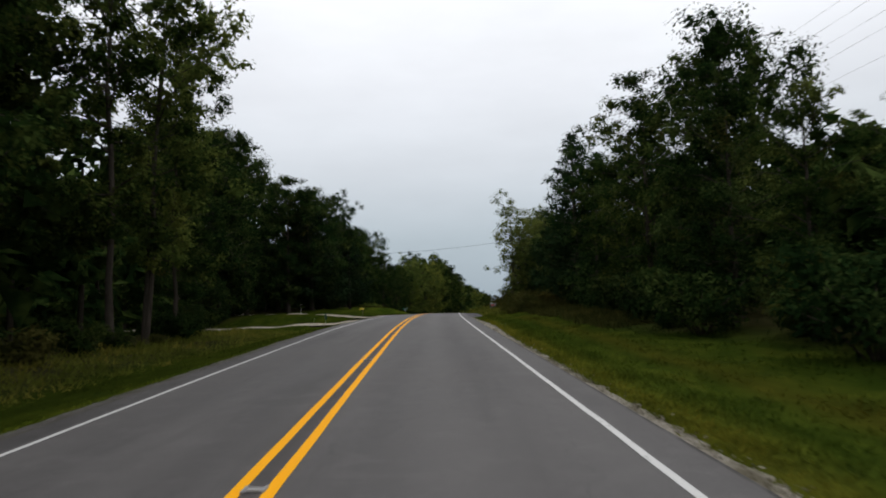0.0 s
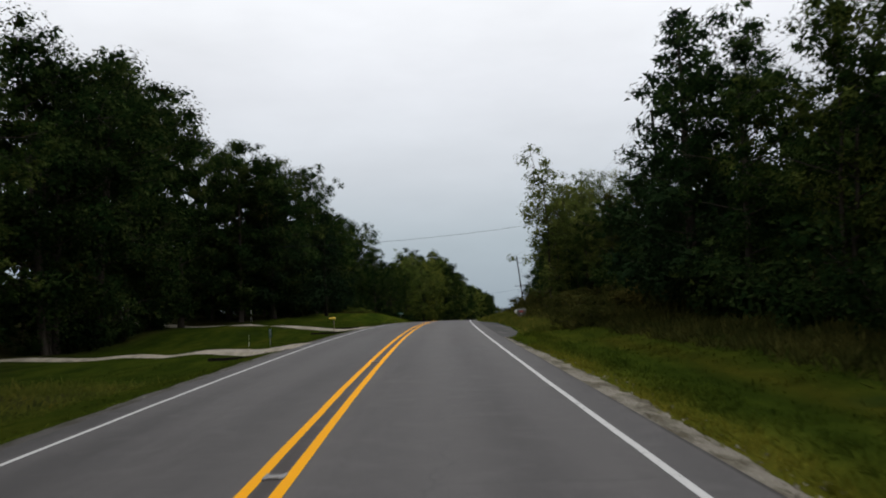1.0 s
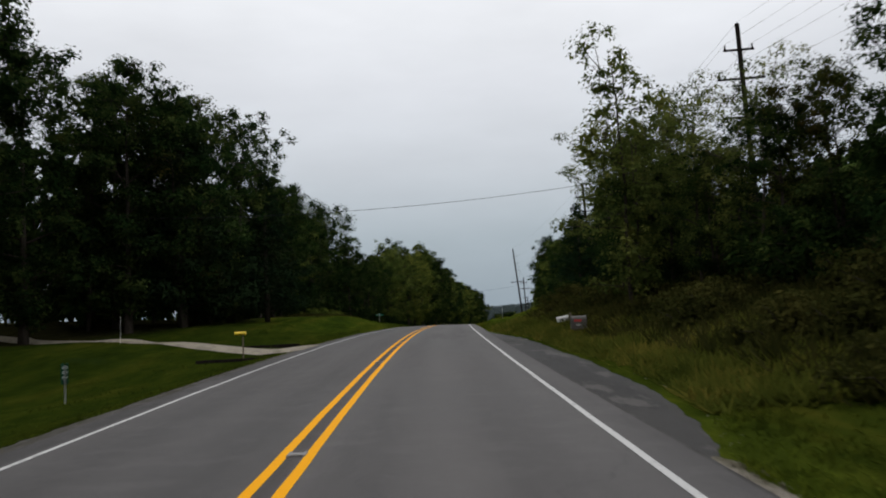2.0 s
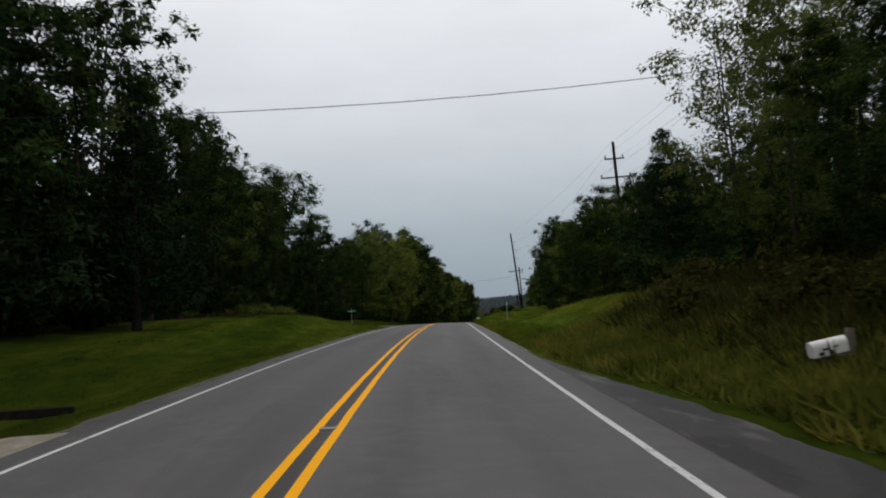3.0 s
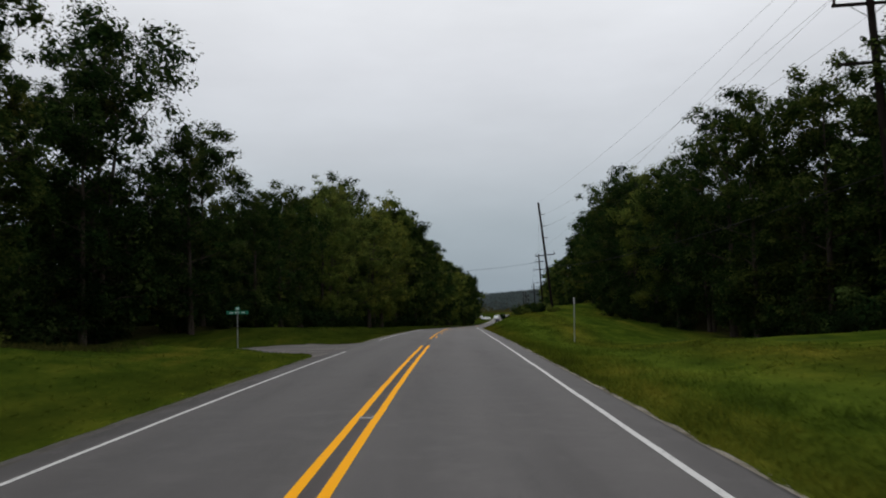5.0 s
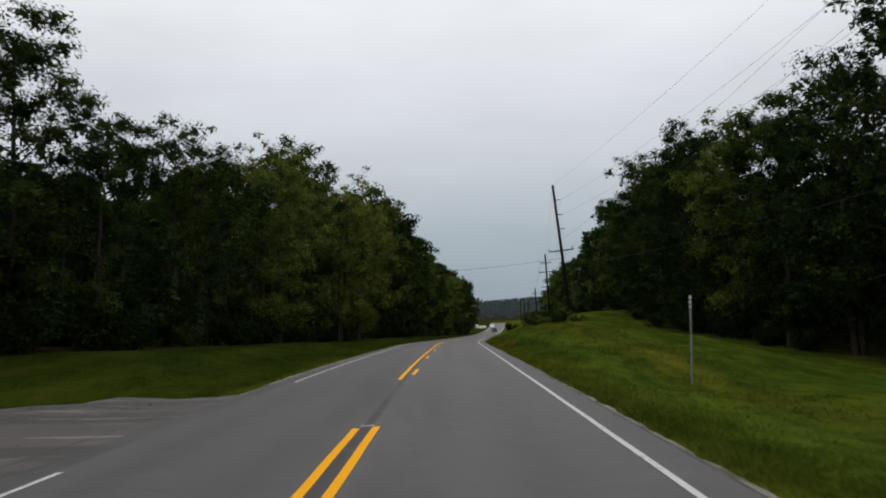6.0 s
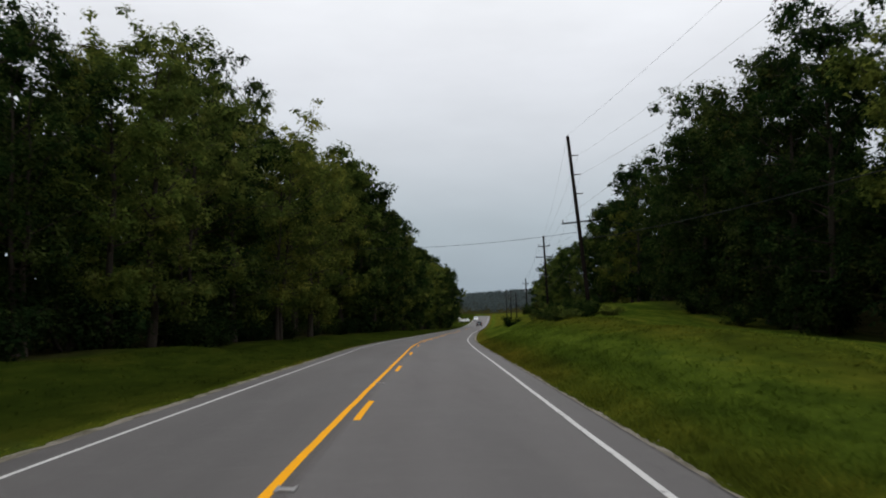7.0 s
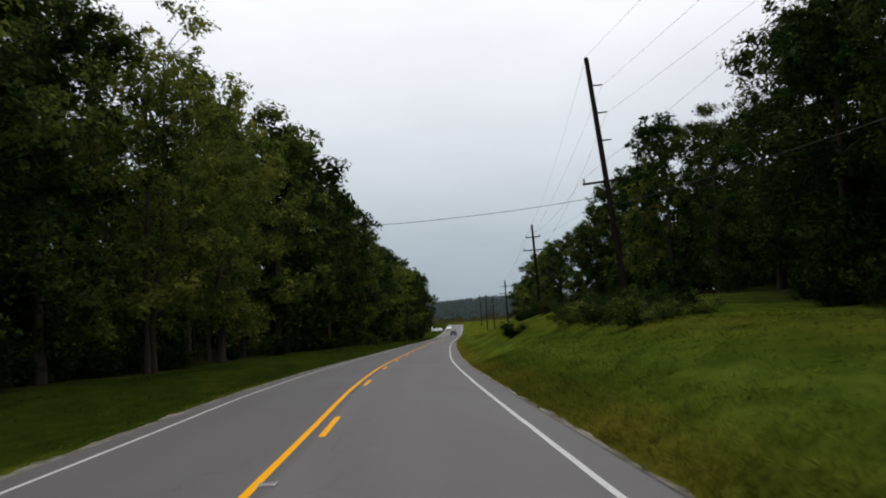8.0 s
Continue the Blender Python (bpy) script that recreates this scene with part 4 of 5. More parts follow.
def utility_pole(key, top, base, arms, posts=(), label="tall creosoted wooden utility pole with crossarms"):
    """arms: height under the top, half length, which ends carry insulators; posts: heights of side brackets under the top."""
    top, base = Vector(top), Vector(base)
    ob = empty("utility_pole", Matrix.Translation(base), label, "utility pole", "utility poles")
    axis = top - base
    part("pole", rod(-axis.normalized() * 0.8, axis, 0.21, 0.15, 12), M_POLE, ob)
    turn = Vector((math.cos(radians(heading(base.y))), math.sin(radians(heading(base.y))), 0))
    ends = []
    for drop, half, carry in arms:
        c = axis - axis.normalized() * drop
        side = (turn - axis.normalized() * turn.dot(axis.normalized())).normalized()
        fore = side.cross(axis.normalized())
        m = Matrix((side, fore, axis.normalized())).transposed().to_4x4()
        arm = part("crossarm", box((half * 2, 0.11, 0.14), (0, 0, 0), 0.01), M_POLE, ob)
        arm.matrix_local = Matrix.Translation(c + fore * -0.16) @ m
        for s in (-1, 1):
            part("brace", rod(c + side * s * half * 0.55 - fore * 0.2, c - axis.normalized() * 0.65 - fore * 0.14, 0.022, 0.022, 6), M_STEEL, ob)
        for s in carry:
            e = c + side * s * (half - 0.12) - fore * 0.16
            insulator(ob, e, axis.normalized())
            ends.append(base + e + axis.normalized() * 0.4)
    for drop in posts:
        c = axis - axis.normalized() * drop
        part("bracket", rod(c, c + turn * 0.78 + Vector((0, 0, 0.05)), 0.065, 0.045, 8), M_PORC, ob, "sideways line-post insulator")
        ends.append(base + c + turn * 0.76)
    part("cap", rod(axis, axis + Vector((0, 0, 0.12)), 0.05, 0.04, 8), M_STEEL, ob)
    ends.insert(0, base + axis + Vector((0, 0, 0.1)))
    POLES[key] = (base, axis, ends)
    return ob


TWO_ARMS = ((1.75, 1.05, (-1, 1)), (3.75, 1.62, (-1, 1)), (6.4, 1.6, ()))
utility_pole("o", (22.8, 6.0, 17.0), (23.4, 6.0, ground_z(6, 25) - 0.2), TWO_ARMS)
utility_pole("a", (20.9, 101.4, 20.6), (21.6, 101.4, ground_z(101.4, 23.0) - 0.1), TWO_ARMS)
utility_pole("b", (20.95, 156.2, 18.0), (21.8, 156.0, 0.40), TWO_ARMS)
utility_pole("c", (20.84, 245.5, 15.4), (22.4, 245.0, -0.15), ((8.3, 1.55, (-1, 1)),), (1.9, 3.75, 5.6), "leaning wooden utility pole with side brackets")
utility_pole("d", (30.5, 306.0, 9.95), (31.2, 306.0, -3.6), ((1.75, 1.05, (-1, 1)), (3.6, 1.5, (-1, 1)), (6.6, 1.2, ())))
utility_pole("e", (42.2, 390.0, 3.9), (42.6, 390.0, ground_z(390, 16)), ((1.5, 1.0, (-1, 1)), (3.2, 1.5, (-1, 1))))
utility_pole("f", (47.6, 440.0, -0.4), (47.9, 440.0, ground_z(440, 15) - 0.2), ((1.0, 0.9, (-1, 1)), (2.6, 1.3, (-1, 1))))
utility_pole("g", (54.5, 495.0, 1.0), (54.7, 495.0, ground_z(495, 15) - 0.2), ((1.2, 0.9, (-1, 1)), (3.0, 1.3, ())))
utility_pole("h", (62.5, 560.0, 1.0), (62.7, 560.0, ground_z(560, 16) - 0.2), ((1.2, 0.9, (-1, 1)), (3.0, 1.3, ())))


def wire(a, b, sag, r=0.007, name="wire", label="thin grey overhead power wire"):
    a, b = Vector(a), Vector(b)
    pts = [a.lerp(b, i / 14) - Vector((0, 0, sag * 4 * (i / 14) * (1 - i / 14))) for i in range(15)]
    vs, fs = [], []
    tube(vs, fs, pts, [r] * 15, 5)
    return tagged(mesh_object(name, vs, fs, M_WIRE, None, True), label, "overhead wire", "overhead wires")


keys = list(POLES)
for k0, k1 in zip(keys, keys[1:]):
    (b0, ax0, e0), (b1, ax1, e1) = POLES[k0], POLES[k1]
    for i in range(min(len(e0), len(e1), 5)):
        wire(e0[i], e1[i], 0.9)
    f0, f1 = b0 + ax0 * 0.36, b1 + ax1 * 0.36
    wire(f0, f1, 1.1, 0.024, "cable", "thick black communication cable between poles")
wire((20.9, 101.3, 11.65), (-17.5, 95.9, 8.1), 1.05, 0.013, "cable", "black service cable across the road")
wire((21.8, 245.2, 6.2), (-6.0, 247.5, 5.0), 0.7, 0.016, "cable", "black service cable across the road")

# ---- shoulders, drives and the side road ----


def patch(name, line, widths, mat, up, label, kind_cat, ground=True, step=0.7):
    """A strip along a line of (y, d) with a width at each point, laid over the ground, ragged at the edges."""
    pts = []
    for (a, wa), (b, wb) in zip(zip(line, widths), zip(line[1:], widths[1:])):
        n = max(1, int(math.hypot(b[0] - a[0], b[1] - a[1]) / step))
        for i in range(n):
            u = i / n
            pts.append((a[0] + (b[0] - a[0]) * u, a[1] + (b[1] - a[1]) * u, wa + (wb - wa) * u))
    pts.append((*line[-1], widths[-1]))
    vs, fs, cols = [], [], 7
    dist = []
    for i, (y, d, w) in enumerate(pts):
        p0, p1 = pts[max(0, i - 1)], pts[min(len(pts) - 1, i + 1)]
        ty, td = p1[0] - p0[0], p1[1] - p0[1]
        ln = math.hypot(ty, td)
        ny, nd = -td / ln, ty / ln
        for k in range(cols):
            s = (k / (cols - 1) - 0.5) * w
            edge = abs(k / (cols - 1) - 0.5) * 2
            s += 0.18 * noise.noise((y * 1.3, d * 1.3, k * 0.1)) * edge
            yy, dd = y + ny * s, d + nd * s
            dd = min(dd, -3.79)
            if abs(d) < 3.9:
                dd = -3.79
            q = at_road(yy, dd)
            blend = min(1.0, max(0.0, (-3.8 - dd) / 1.6))
            blend = blend * blend * (3 - 2 * blend)
            lie = ground_z(yy, dd) + up * (1.0 - 0.5 * edge * edge)
            z = (hermite(yy, 2) - 0.059) * (1 - blend) + lie * blend
            if edge > 0.99 and dd < -3.85:
                z = ground_z(yy, dd) - 0.12
            vs.append((q.x, q.y, z))
            dist.append(dd)
    for i in range(len(pts) - 1):
        for k in range(cols - 1):
            a = i * cols + k
            fs.append((a, a + 1, a + cols + 1, a + cols))
    ob = mesh_object(name, vs, fs, mat, None, True)
    ob.data.attributes.new("across", "FLOAT", "POINT").data.foreach_set("value", dist)
    return tagged(ob, label, kind_cat, kind="structure")


patch("driveway", DRIVES[0], (5.2, 3.0, 1.9, 1.7, 1.7), M_DRIVE, 0.10, "pale gravel driveway leaving the road", "driveway")
patch("driveway", DRIVES[1], (5.2, 3.2, 2.1, 2.0, 2.0), M_DRIVE, 0.10, "pale gravel driveway running back into the trees", "driveway")
patch("side_road", DRIVES[2], (17.0, 11.5, 8.0, 6.0, 6.0), M_SIDE, 0.06, "patched grey asphalt side road joining the highway", "road")


def edge_strip(name, inner, outer, y0, y1, mat, up, label, cat):
    """A strip whose inner and outer distances are functions of y."""
    n = int((y1 - y0) / 0.25)
    vs, fs, dist = [], [], []
    for i in range(n + 1):
        y = y0 + (y1 - y0) * i / n
        a, b = inner(y), outer(y)
        for k in range(4):
            d = a + (b - a) * k / 3
            top = hermite(y, 2) - 0.015 * abs(a)
            z = top + up if k < 3 else ground_z(y, d) - 0.03
            vs.append((*at_road(y, d).xy, z - 0.02 * k * (k < 3)))
            dist.append(d)
    for i in range(n):
        for k in range(3):
            a = i * 4 + k
            fs.append((a, a + 1, a + 5, a + 4) if inner(y0) > 0 else (a + 1, a, a + 4, a + 5))
    ob = mesh_object(name, vs, fs, mat, None, False)
    ob.data.attributes.new("across", "FLOAT", "POINT").data.foreach_set("value", dist)
    return tagged(ob, label, cat, kind="structure")


def rag(y, k):
    return 0.05 * noise.noise((y * 9.0, k, 1.0)) + 0.15 * noise.noise((y * 0.9, k, 0.0)) + 0.12 * noise.noise((y * 3.1, k, 3.0)) + 0.12 * noise.noise((y * 0.15, k, 7.0))


edge_strip("apron", lambda y: 4.23, lambda y: float(np.interp(y, APRON_Y, APRON_D)) + 0.6 * rag(y, 2), 55, 101, M_APRON, -0.004, "dark patched asphalt pull-off beside the mailboxes", "road")
edge_strip("gravel_shoulder", lambda y: 4.24, lambda y: 4.58 + 1.2 * rag(y, 1) + 0.38 * math.exp(-((y - 41) / 9) ** 2), -40, 57.5, M_GRAVEL, -0.012, "pale crumbled limestone shoulder along the asphalt", "road shoulder")
edge_strip("gravel_shoulder", lambda y: 4.24, lambda y: 4.50 + 0.9 * rag(y, 4), 99, 340, M_GRAVEL, -0.012, "thin pale gravel shoulder between asphalt and grass", "road shoulder")
edge_strip("gravel_shoulder", lambda y: -3.79, lambda y: -4.42 + 0.9 * rag(y, 6), -40, 155, M_GRIT, -0.012, "thin grey gravel shoulder between asphalt and grass", "road shoulder")
edge_strip("gravel_shoulder", lambda y: -3.79, lambda y: -4.32 + 1.4 * rag(y, 8), 170, 340, M_GRAVEL, -0.012, "thin grey gravel shoulder between asphalt and grass", "road shoulder")


def stones():
    """Loose stones along the broken edges."""
    g = np.random.default_rng(9)
    vs, fs = [], []
    for k in range(9000):
        right = g.random() < 0.7
        y = g.uniform(2, 57) if right and g.random() < 0.55 else g.uniform(-5, 215)
        if right:
            d = 4.28 + abs(g.normal()) * (0.17 + 0.22 * math.exp(-((y - 41) / 9) ** 2) if y < 57 else 0.09)
            if 57 < y < 99:
                d = float(np.interp(y, APRON_Y, APRON_D)) + abs(g.normal()) * 0.2
        else:
            if 156 < y < 170:
                continue
            d = -3.85 - abs(g.normal()) * 0.10
        r = (0.007 + 0.026 * g.random() ** 2.5) * (1.0 if right and y < 57 else 0.6)
        q = at_road(y, d)
        z = max(ground_z(y, d), hermite(y, 2) - 0.10 - 0.12 * max(0, abs(d) - 4.3)) + r * 0.4
        b = len(vs)
        for c in ((r, 0, 0), (0, r, 0), (-r, 0, 0), (0, -r, 0), (0, 0, r * 0.7), (0, 0, -r)):
            j = g.normal(size=3) * r * 0.25
            vs.append((q.x + c[0] + j[0], q.y + c[1] + j[1], z + c[2] + j[2]))
        for i in range(4):
            fs += [(b + i, b + (i + 1) % 4, b + 4), (b + (i + 1) % 4, b + i, b + 5)]
    tagged(mesh_object("loose_gravel", vs, fs, M_GRAVEL), "loose pale stones strewn along the road's edges", "gravel", kind="stuff")


stones()

# ---- grass and weeds ----


def grass(name, count, y0, y1, d0, d1, tall, mat, label, seed, bias=1.35, wide=0.12, stand=0.6, even=False):
    g = np.random.default_rng(seed)
    q, s, cov = [], [], []
    while len(q) < count:
        y = g.uniform(y0, y1)
        u = g.random() ** bias
        d = d0 + (d1 - d0) * u
        if d < 0 and on_drive(y, d, 2.1):
            continue
        if d > 0 and 57 < y < 100 and d < float(np.interp(y, APRON_Y, APRON_D)) + 0.1:
            continue
        thick = noise.noise((y * 0.5, d * 0.5, seed * 1.0))
        if not even and thick < g.uniform(-0.7, 0.3):
            continue
        if d > 0 and y < 57 and d < 4.5 + 0.38 * math.exp(-((y - 41) / 9) ** 2) + 0.12 * noise.noise((y * 1.7, 0.0, 2.0)):
            continue
        p0 = at_road(y, d)
        z = ground_z(y, d)
        low = min(1.0, 0.45 + 0.6 * u) if not even else 1.0 + 0.45 * thick
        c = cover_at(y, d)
        for k in range(3):
            q.append((p0.x + g.normal() * 0.06, p0.y + g.normal() * 0.06, z - 0.02))
            s.append(tall * low * (0.5 + 0.8 * g.random()))
            cov.append(c)
    n = len(q)
    ax = g.normal(size=(n, 3)) * np.array([0.75, 0.75, 0.2]) + np.array([0, 0, stand])
    ax /= np.linalg.norm(ax, axis=1)[:, None]
    nor = g.normal(size=(n, 3)) * 0.45 + np.array([0, 0, 1.0])
    ob = new(name, blades(name, np.array(q), ax, nor, np.array(s), mat, wide, 0.16, True))
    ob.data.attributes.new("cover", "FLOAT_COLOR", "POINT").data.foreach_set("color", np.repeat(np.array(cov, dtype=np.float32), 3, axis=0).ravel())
    return tagged(ob, label, "grass", kind="stuff")


grass("grass", 150000, 2, 235, 4.50, 11.0, 0.13, M_GRASS, "short soft green roadside grass with ochre patches", 3, 1.3, 0.14, 0.35, True)
grass("grass", 90000, 4, 235, -4.22, -10.0, 0.10, M_GRASS, "short green roadside grass along the shaded verge", 4, 1.3, 0.14, 0.35, True)
grass("dry_grass", 24000, 2, 60, 4.46, 6.0, 0.16, M_GRASS, "seeding ochre grass close to the asphalt", 5, 1.3, 0.09, 0.55, True)
grass("dry_grass", 66000, 99, 235, 4.52, 6.5, 0.19, M_GRASS, "tall seeding ochre grass close to the asphalt", 15, 1.5, 0.06, 0.7, True)
grass("weed", 45000, 60, 104, 4.75, 9.5, 0.38, M_WEED, "tall rank weeds round the mailboxes", 6, 0.9, 0.085, 0.75, True)
grass("weed", 36000, 58, 102, 7.2, 14.0, 0.58, M_BROWN, "tall browned weeds up the shaded bank", 16, 0.9, 0.07, 0.8, True)
grass("weed", 14000, 30, 60, 8.0, 12.5, 0.40, M_BROWN, "tall rank weeds below the trees", 7, 0.8, 0.07, 0.9, True)
grass("weed", 8000, 122, 150, -8.5, -13.5, 0.42, M_BROWN, "tall brown weeds in front of the brush", 8, 0.8, 0.07, 0.9)
grass("weed", 12000, 2, 46, -5.6, -9.0, 0.38, M_WEED, "rough grass and weeds below the trunks", 13, 0.9, 0.06, 0.9)

# ---- reflectors on the centre line ----


def reflector(y):
    q = at_road(y, 0.0)
    ob = empty("road_reflector", pose(q.x, q.y, q.z, 0, 0, heading(y)), "worn cast-metal reflector set between yellow lines", "road reflector", "road reflectors")
    bm = join(box((0.035, 0.24, 0.022), (-0.085, 0, 0.008), 0.006), box((0.035, 0.24, 0.022), (0.085, 0, 0.008), 0.006), box((0.15, 0.16, 0.012), (0, 0, 0.006), 0.004))
    part("casting", bm, M_IRON, ob)
    part("lens", box((0.11, 0.03, 0.016), (0, -0.07, 0.014), 0.004), M_MBOX, ob, "pale reflective lens")


for y in (6.8, 19.4, 32.1, 45.0, 58.0, 71.0, 84.2, 97.3, 110.1, 122.3, 134.7, 147.2, 159.7, 179.1, 191.6, 204.6, 217.0):
    reflector(y)

# ---- mailboxes, signs, posts ----


def rounded_box(length, width, side, name="shell"):
    """A mailbox shell along x: flat floor, upright sides, half-round roof."""
    bm = bmesh.new()
    prof = [(-width / 2, 0), (-width / 2, side)]
    prof += [(-math.cos(math.pi * k / 10) * width / 2, side + math.sin(math.pi * k / 10) * width / 2) for k in range(1, 10)]
    prof += [(width / 2, side), (width / 2, 0)]
    a = [bm.verts.new((-length / 2, y, z)) for y, z in prof]
    b = [bm.verts.new((length / 2, y, z)) for y, z in prof]
    bm.faces.new(a[::-1])
    bm.faces.new(b)
    for i in range(len(prof)):
        j = (i + 1) % len(prof)
        bm.faces.new((a[i], a[j], b[j], b[i]))
    bmesh.ops.bevel(bm, geom=[e for e in bm.edges if e.calc_face_angle(0) > 1.0], offset=0.012, segments=2, affect="EDGES")
    return bm


def mailbox(y, d, top, tip, shell, size, label, marks, flag, post_x=0.06, post_up=0.0):
    q = at_road(y, d)
    z = ground_z(y, d)
    ob = empty("mailbox", pose(q.x, q.y, z, 0, tip * 0.3, heading(y)), label, "mailbox", "mailboxes")
    length, width, side = size
    floor = top + hermite(y, 2) - z - side - width / 2
    part("post", box((0.11, 0.11, floor + 0.4 + post_up), (post_x, 0, (floor + post_up) / 2 - 0.2), 0.012), M_POST, ob, "weathered wooden post")
    part("shelf", box((length * 0.9, width * 0.8, 0.035), (0, 0, floor - 0.02), 0.006), M_POST, ob)
    part("brace", rod((0.05, 0, floor * 0.45), (-length * 0.33, 0, floor - 0.03), 0.035, 0.035, 6), M_POST, ob)
    sh = part("shell", rounded_box(length, width, side), shell, ob)
    sh.matrix_local = pose(0, 0, floor, 0, tip, 0)
    dr = part("door", rounded_box(0.02, width * 1.04, side * 1.02), shell, ob, "hinged mailbox door")
    dr.matrix_local = pose(0, 0, floor, 0, tip, 0) @ Matrix.Translation((-length / 2 - 0.012, 0, -0.004))
    part("latch", box((0.03, 0.05, 0.02), (-0.02, 0, side + width * 0.36), 0.004), M_STEEL, dr)
    for x, zz, w, h, mat in marks:
        m = part("mark", box((w, 0.004, h), (x, -width / 2 - 0.004, zz), 0), mat, sh)
    if flag:
        part("flag", join(box((0.02, 0.008, 0.17), (length * 0.28, -width / 2 - 0.012, side * 0.9), 0.002), box((0.09, 0.008, 0.06), (length * 0.28 + 0.035, -width / 2 - 0.012, side * 0.9 + 0.085), 0.002)), M_RED, sh, "small red flag")
    return ob


mailbox(80.3, 7.1, 0.87, 0, M_MDARK, (0.58, 0.30, 0.34), "large dull metal mailbox with a faded red panel", ((-0.06, 0.31, 0.30, 0.085, M_RED), (-0.10, 0.15, 0.028, 0.03, M_SIGNW), (-0.06, 0.15, 0.028, 0.03, M_SIGNW), (-0.02, 0.15, 0.028, 0.03, M_SIGNW), (0.02, 0.15, 0.028, 0.03, M_SIGNW)), False)
mailbox(85.6, 7.3, 0.80, -8, M_MWHITE, (0.52, 0.19, 0.14), "white painted mailbox tipped on its post", ((-0.16, 0.04, 0.08, 0.05, M_BLACK), (-0.08, 0.10, 0.12, 0.03, M_BLACK), (-0.01, 0.04, 0.04, 0.07, M_BLACK), (0.07, 0.11, 0.08, 0.025, M_BLACK)), False, 0.33, 0.36)


def street_sign(y, d):
    q = at_road(y, d)
    ob = empty("street_sign", pose(q.x, q.y, ground_z(y, d), 0, 0, heading(y)), "green street name sign on a thin steel post", "street sign")
    part("post", rod((0, 0, -0.4), (0, 0, 1.85), 0.022, 0.022, 8), M_STEEL, ob)
    blade = part("blade", box((1.05, 0.012, 0.17), (0, 0, 1.78), 0.004), M_GREEN, ob, "green street name blade")
    for s in (-1, 1):
        for x, w in ((-0.28, 0.16), (-0.02, 0.22), (0.28, 0.14)):
            part("lettering", box((w, 0.003, 0.045), (x, s * 0.008, 1.78), 0), M_SIGNW, blade)
    cross = part("blade", box((0.012, 0.75, 0.17), (0, 0, 1.97), 0.004), M_GREEN, ob, "green cross-street blade")
    for s in (-1, 1):
        part("lettering", box((0.003, 0.4, 0.045), (s * 0.008, 0, 1.97), 0), M_SIGNW, cross)
    part("bracket", box((0.05, 0.05, 0.07), (0, 0, 1.875), 0.006), M_STEEL, ob)


street_sign(160.5, -9.0)


def marker_post(y, d):
    q = at_road(y, d)
    ob = empty("marker_post", pose(q.x, q.y, ground_z(y, d), 0, 1, heading(y)), "grey steel post with small round reflectors", "marker post")
    u = join(box((0.055, 0.008, 3.1), (0, 0, 1.15), 0.002), box((0.008, 0.035, 3.1), (-0.025, -0.016, 1.15), 0.002), box((0.008, 0.035, 3.1), (0.025, -0.016, 1.15), 0.002))
    part("post", u, M_STEEL, ob)
    for k in range(3):
        part("reflector", rod((0, -0.006, 2.62 - 0.14 * k), (0, -0.022, 2.62 - 0.14 * k), 0.048, 0.040, 12), M_SIGNW, ob, "white button reflector")


marker_post(171.3, 8.6)


def address_post(y, d):
    q = at_road(y, d)
    ob = empty("address_post", pose(q.x, q.y, ground_z(y, d), 0, 0, heading(y) + 15), "thin post with upright green address plates", "address sign")
    part("post", rod((0, 0, -0.3), (0, 0, 1.02), 0.02, 0.02, 8), M_STEEL, ob)
    for k, (x, turn) in enumerate(((-0.05, 66), (0.06, -60))):
        pl = part("plate", box((0.15, 0.008, 0.55), (0, 0, 0), 0.004), M_PLATE, ob, "green plate")
        pl.matrix_local = pose(x, -0.03, 0.80, 0, 0, turn)
        for z in (0.16, 0.03, -0.10):
            part("numeral", box((0.05, 0.003, 0.06), (0, -0.006, z), 0), M_SIGNW, pl)


address_post(70.5, -8.3)


def paper_tube(y, d):
    q = at_road(y, d)
    ob = empty("newspaper_tube", pose(q.x, q.y, ground_z(y, d), 0, 0, heading(y)), "yellow plastic newspaper tube on a wooden stake", "newspaper tube")
    part("stake", box((0.05, 0.05, 1.2), (0.1, 0, 0.35), 0.006), M_POST, ob)
    bm = bmesh.new()
    n = 14
    for r, flip in ((0.085, 1), (0.077, -1)):
        rows = [[bm.verts.new((x, math.cos(2 * math.pi * k / n) * r, 0.98 + math.sin(2 * math.pi * k / n) * r * 0.9)) for k in range(n)] for x in (-0.22, 0.22)]
        for k in range(n):
            f = (rows[0][k], rows[1][k], rows[1][(k + 1) % n], rows[0][(k + 1) % n])
            bm.faces.new(f if flip > 0 else f[::-1])
        if flip < 0:
            bm.faces.new(rows[1])
    part("tube", bm, M_YBOX, ob, "yellow open-ended tube")


paper_tube(81.0, -6.3)


def stake(y, d, h):
    q = at_road(y, d)
    ob = empty("stake", pose(q.x, q.y, ground_z(y, d), 3, 2, 0), "thin white fibreglass stake in the lawn", "stake", "lawn stakes")
    part("rod", rod((0, 0, -0.2), (0, 0, h), 0.008, 0.006, 6), M_MWHITE, ob)


stake(68.0, -8.9, 0.8)
stake(88.0, -14.0, 1.3)


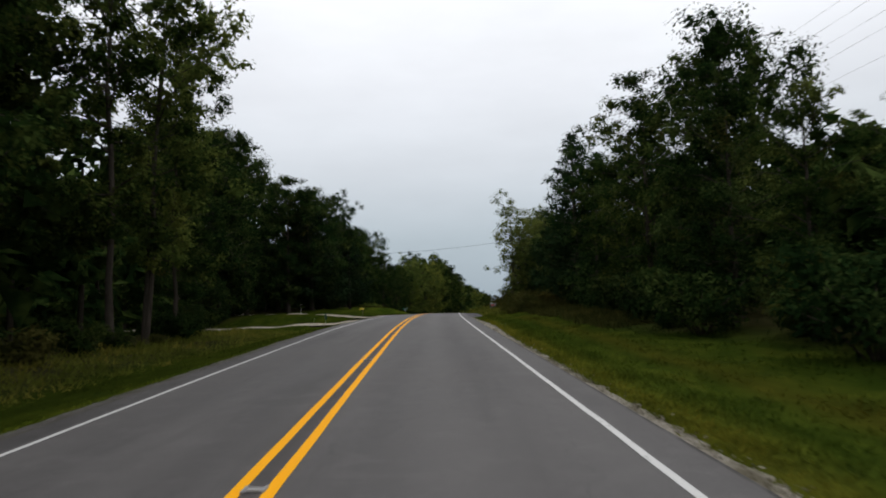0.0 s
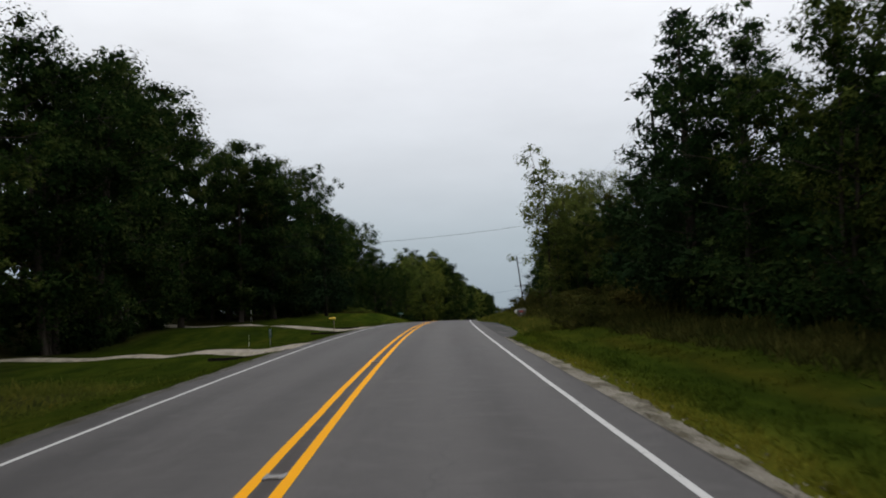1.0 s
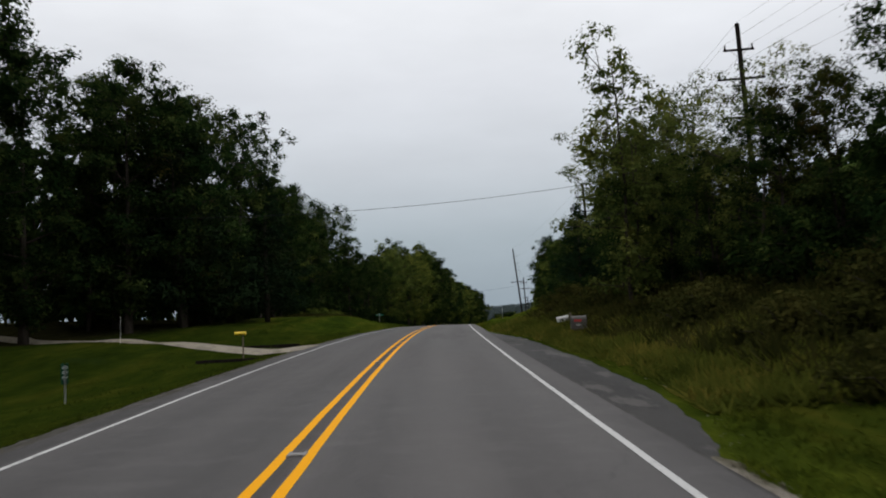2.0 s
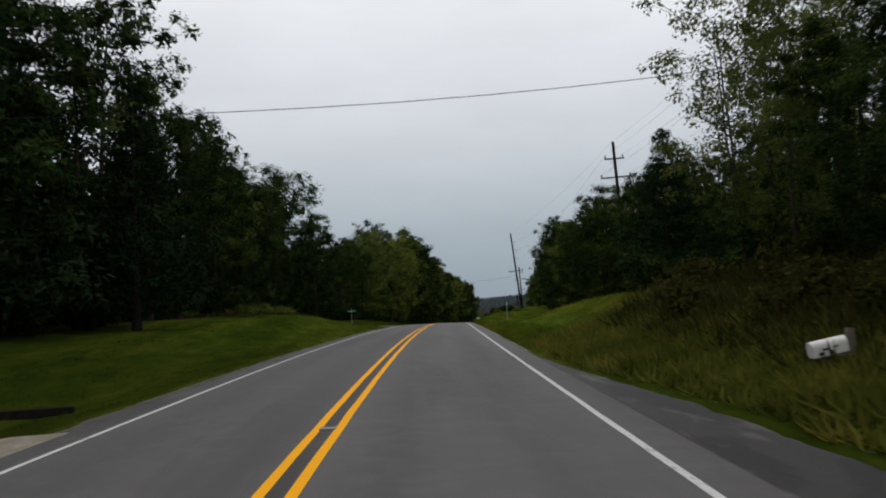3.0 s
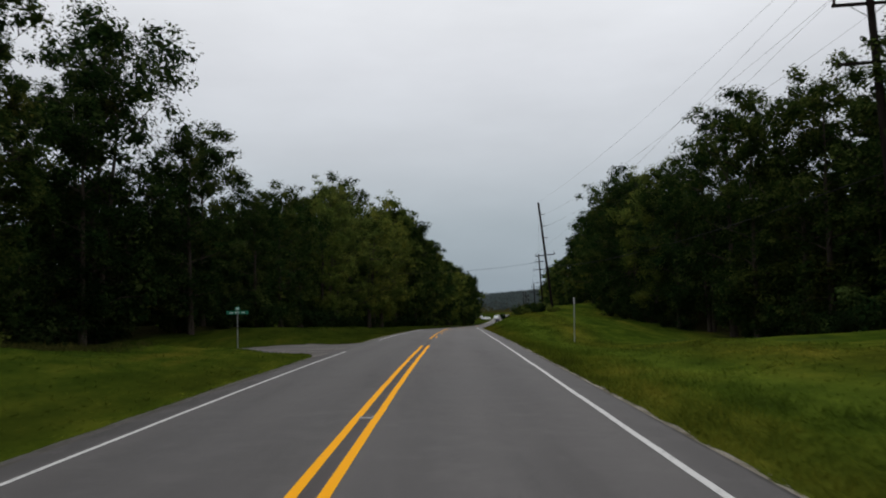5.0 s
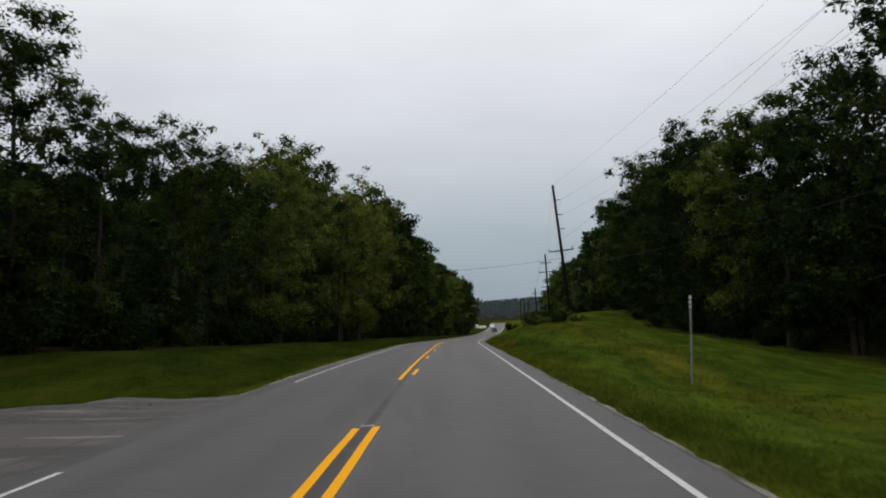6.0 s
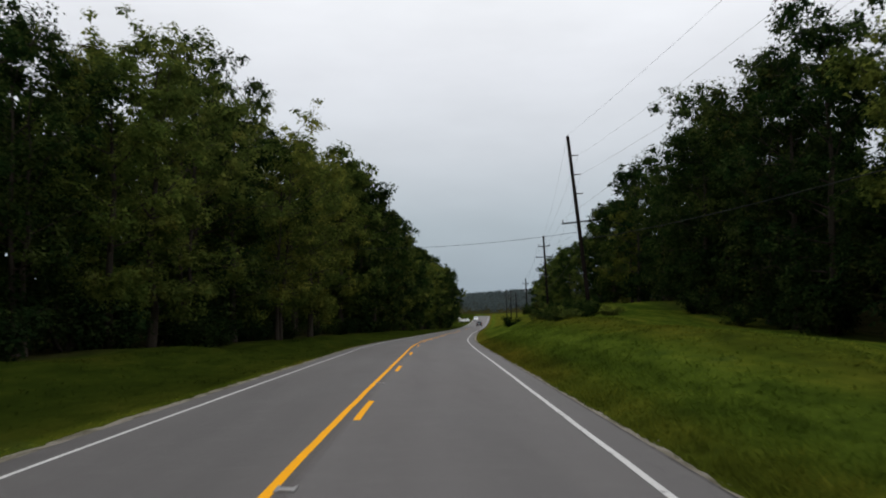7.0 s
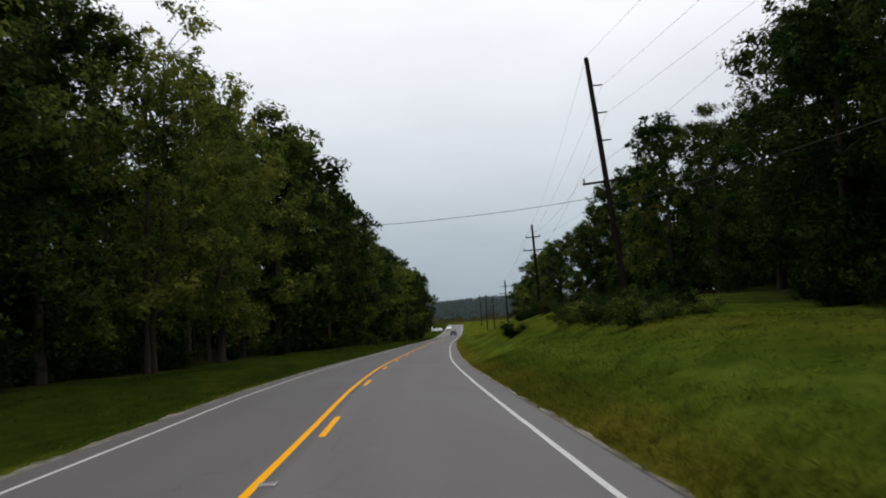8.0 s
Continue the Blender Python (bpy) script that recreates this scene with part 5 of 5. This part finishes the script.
def timber_wall(y, d0, d1, turn, rows, label):
    """A low edging of stacked old timbers beside a drive."""
    q = at_road(y, (d0 + d1) / 2)
    zs = min(ground_z(y, d0), ground_z(y, d1))
    ob = empty("retaining_wall", pose(q.x, q.y, zs - 0.17, 0, 0, heading(y) + turn), label, "retaining wall", "drive edgings")
    g = random.Random(int(y))
    ln = abs(d1 - d0)
    for r in range(rows):
        for k in range(2):
            w = ln / 2 - 0.02
            part("timber", box((w, 0.19, 0.17), (-ln / 4 + k * ln / 2 + g.uniform(-0.05, 0.05), g.uniform(-0.04, 0.04), 0.02 + 0.175 * r), 0.012), M_POLE, ob)


timber_wall(53.6, -4.8, -6.8, 10, 2, "low dark timber edging beside the gravel drive")
timber_wall(79.5, -4.9, -7.6, 15, 2, "low dark timber edging before the second drive")
timber_wall(88.6, -5.4, -8.2, 15, 2, "low dark timber edging past the second drive")

# ---- vehicles far down the road ----


def car(y, d, turn, paint_mat, length, width, height, label, rear):
    q = at_road(y, d)
    z = hermite(y, 2) - 0.02 if abs(d) < 4 else ground_z(y, d)
    ob = empty("car", pose(q.x, q.y, z, 0, 0, heading(y) + turn), label, "car", "vehicles")
    half, r = width / 2, 0.34
    # side profile, y forward
    prof = [(-0.50, 0.30), (-0.50, 0.56), (-0.47, 0.62), (-0.40, 0.98), (-0.34, 1.0), (0.08, 1.0), (0.20, 0.66), (0.46, 0.58), (0.50, 0.45), (0.50, 0.28), (0.36, 0.20), (-0.36, 0.20)]
    bm = bmesh.new()
    rows = []
    for s in (-1, 1):
        rows.append([bm.verts.new((s * half * (0.82 if zz > 0.9 else 1.0), yy * length, zz * height)) for yy, zz in prof])
    bm.faces.new(rows[0])
    bm.faces.new(rows[1][::-1])
    for i in range(len(prof)):
        j = (i + 1) % len(prof)
        bm.faces.new((rows[0][j], rows[0][i], rows[1][i], rows[1][j]))
    bmesh.ops.recalc_face_normals(bm, faces=list(bm.faces))
    bmesh.ops.bevel(bm, geom=list(bm.edges), offset=0.06, segments=2, affect="EDGES")
    body = part("body", bm, paint_mat, ob)
    part("rear_window", box((width * 0.72, 0.03, height * 0.24), (0, -0.44 * length - 0.02, height * 0.80), 0.01, pose(0, 0, 0, -18, 0, 0)), M_GLASS, ob, "dark rear window")
    part("windscreen", box((width * 0.74, 0.03, height * 0.30), (0, 0.145 * length, height * 0.83), 0.01, pose(0, 0, 0, 50, 0, 0)), M_GLASS, ob, "dark windscreen")
    for s in (-1, 1):
        part("side_window", box((0.03, length * 0.40, height * 0.22), (s * (half * 0.92), -0.14 * length, height * 0.80), 0.01), M_GLASS, ob, "dark side window")
        for yy in (-0.31, 0.31):
            wh = part("wheel", rod((s * (half - 0.20), yy * length, r), (s * (half + 0.01), yy * length, r), r, r, 18), M_BLACK, ob, "black tyre")
            part("rim", rod((s * (half - 0.02), yy * length, r), (s * (half + 0.025), yy * length, r), r * 0.6, r * 0.55, 14), M_STEEL, wh)
        part("tail_light", box((0.20, 0.05, 0.22), (s * half * 0.82, -0.5 * length + 0.01, height * 0.55), 0.01), M_TAIL, ob, "red tail light")
        part("headlight", box((0.32, 0.05, 0.14), (s * half * 0.75, 0.49 * length, height * 0.50), 0.01), M_SIGNW, ob, "clear headlight")
    part("bumper", box((width * 0.95, 0.16, 0.22), (0, -0.5 * length, height * 0.30), 0.03), M_BLACK, ob)
    part("plate", box((0.32, 0.02, 0.16), (0, -0.5 * length - 0.06, height * 0.42), 0.004), M_SIGNW, ob)


car(452, 1.8, 0, M_CAR_DARK, 4.8, 1.9, 1.75, "dark sport utility vehicle driving away down the hill", True)
car(530, -1.7, 180, M_CAR_WHITE, 4.9, 1.9, 1.9, "white van coming up the valley road", False)
car(520, -6.5, 80, M_CAR_WHITE, 4.6, 1.8, 1.5, "white sedan parked beside the valley road", False)
car(535, -11.0, 95, M_CAR_WHITE, 4.7, 1.9, 1.6, "white hatchback parked beside the valley road", False)


def far_wood():
    """Woods on the far side of the valley, down to single clumps."""
    g = np.random.default_rng(15)
    cen, rad = [], []
    for k in range(3200):
        y = 640 + 460 * g.random() ** 0.8
        d = g.normal() * 170
        q = at_road(y, d)
        z = ground_z(y, d)
        h = g.uniform(4, 5.5)
        for j in range(2):
            cen.append((q.x + g.normal() * 2, q.y + g.normal() * 2, z + h * g.uniform(0.2, 0.8)))
            rad.append(g.uniform(2.2, 3.6))
    ob = new("hillside_woods", blades("hillside_woods", *leaf_cloud(g, cen, rad, 110000, 1.15, 0.8, 0.2), M_FAR_HAZE, 0.4, 0.1, True))
    tagged(ob, "wooded hillside across the valley, haze painted into its colour", "woodland", kind="stuff")


far_wood()
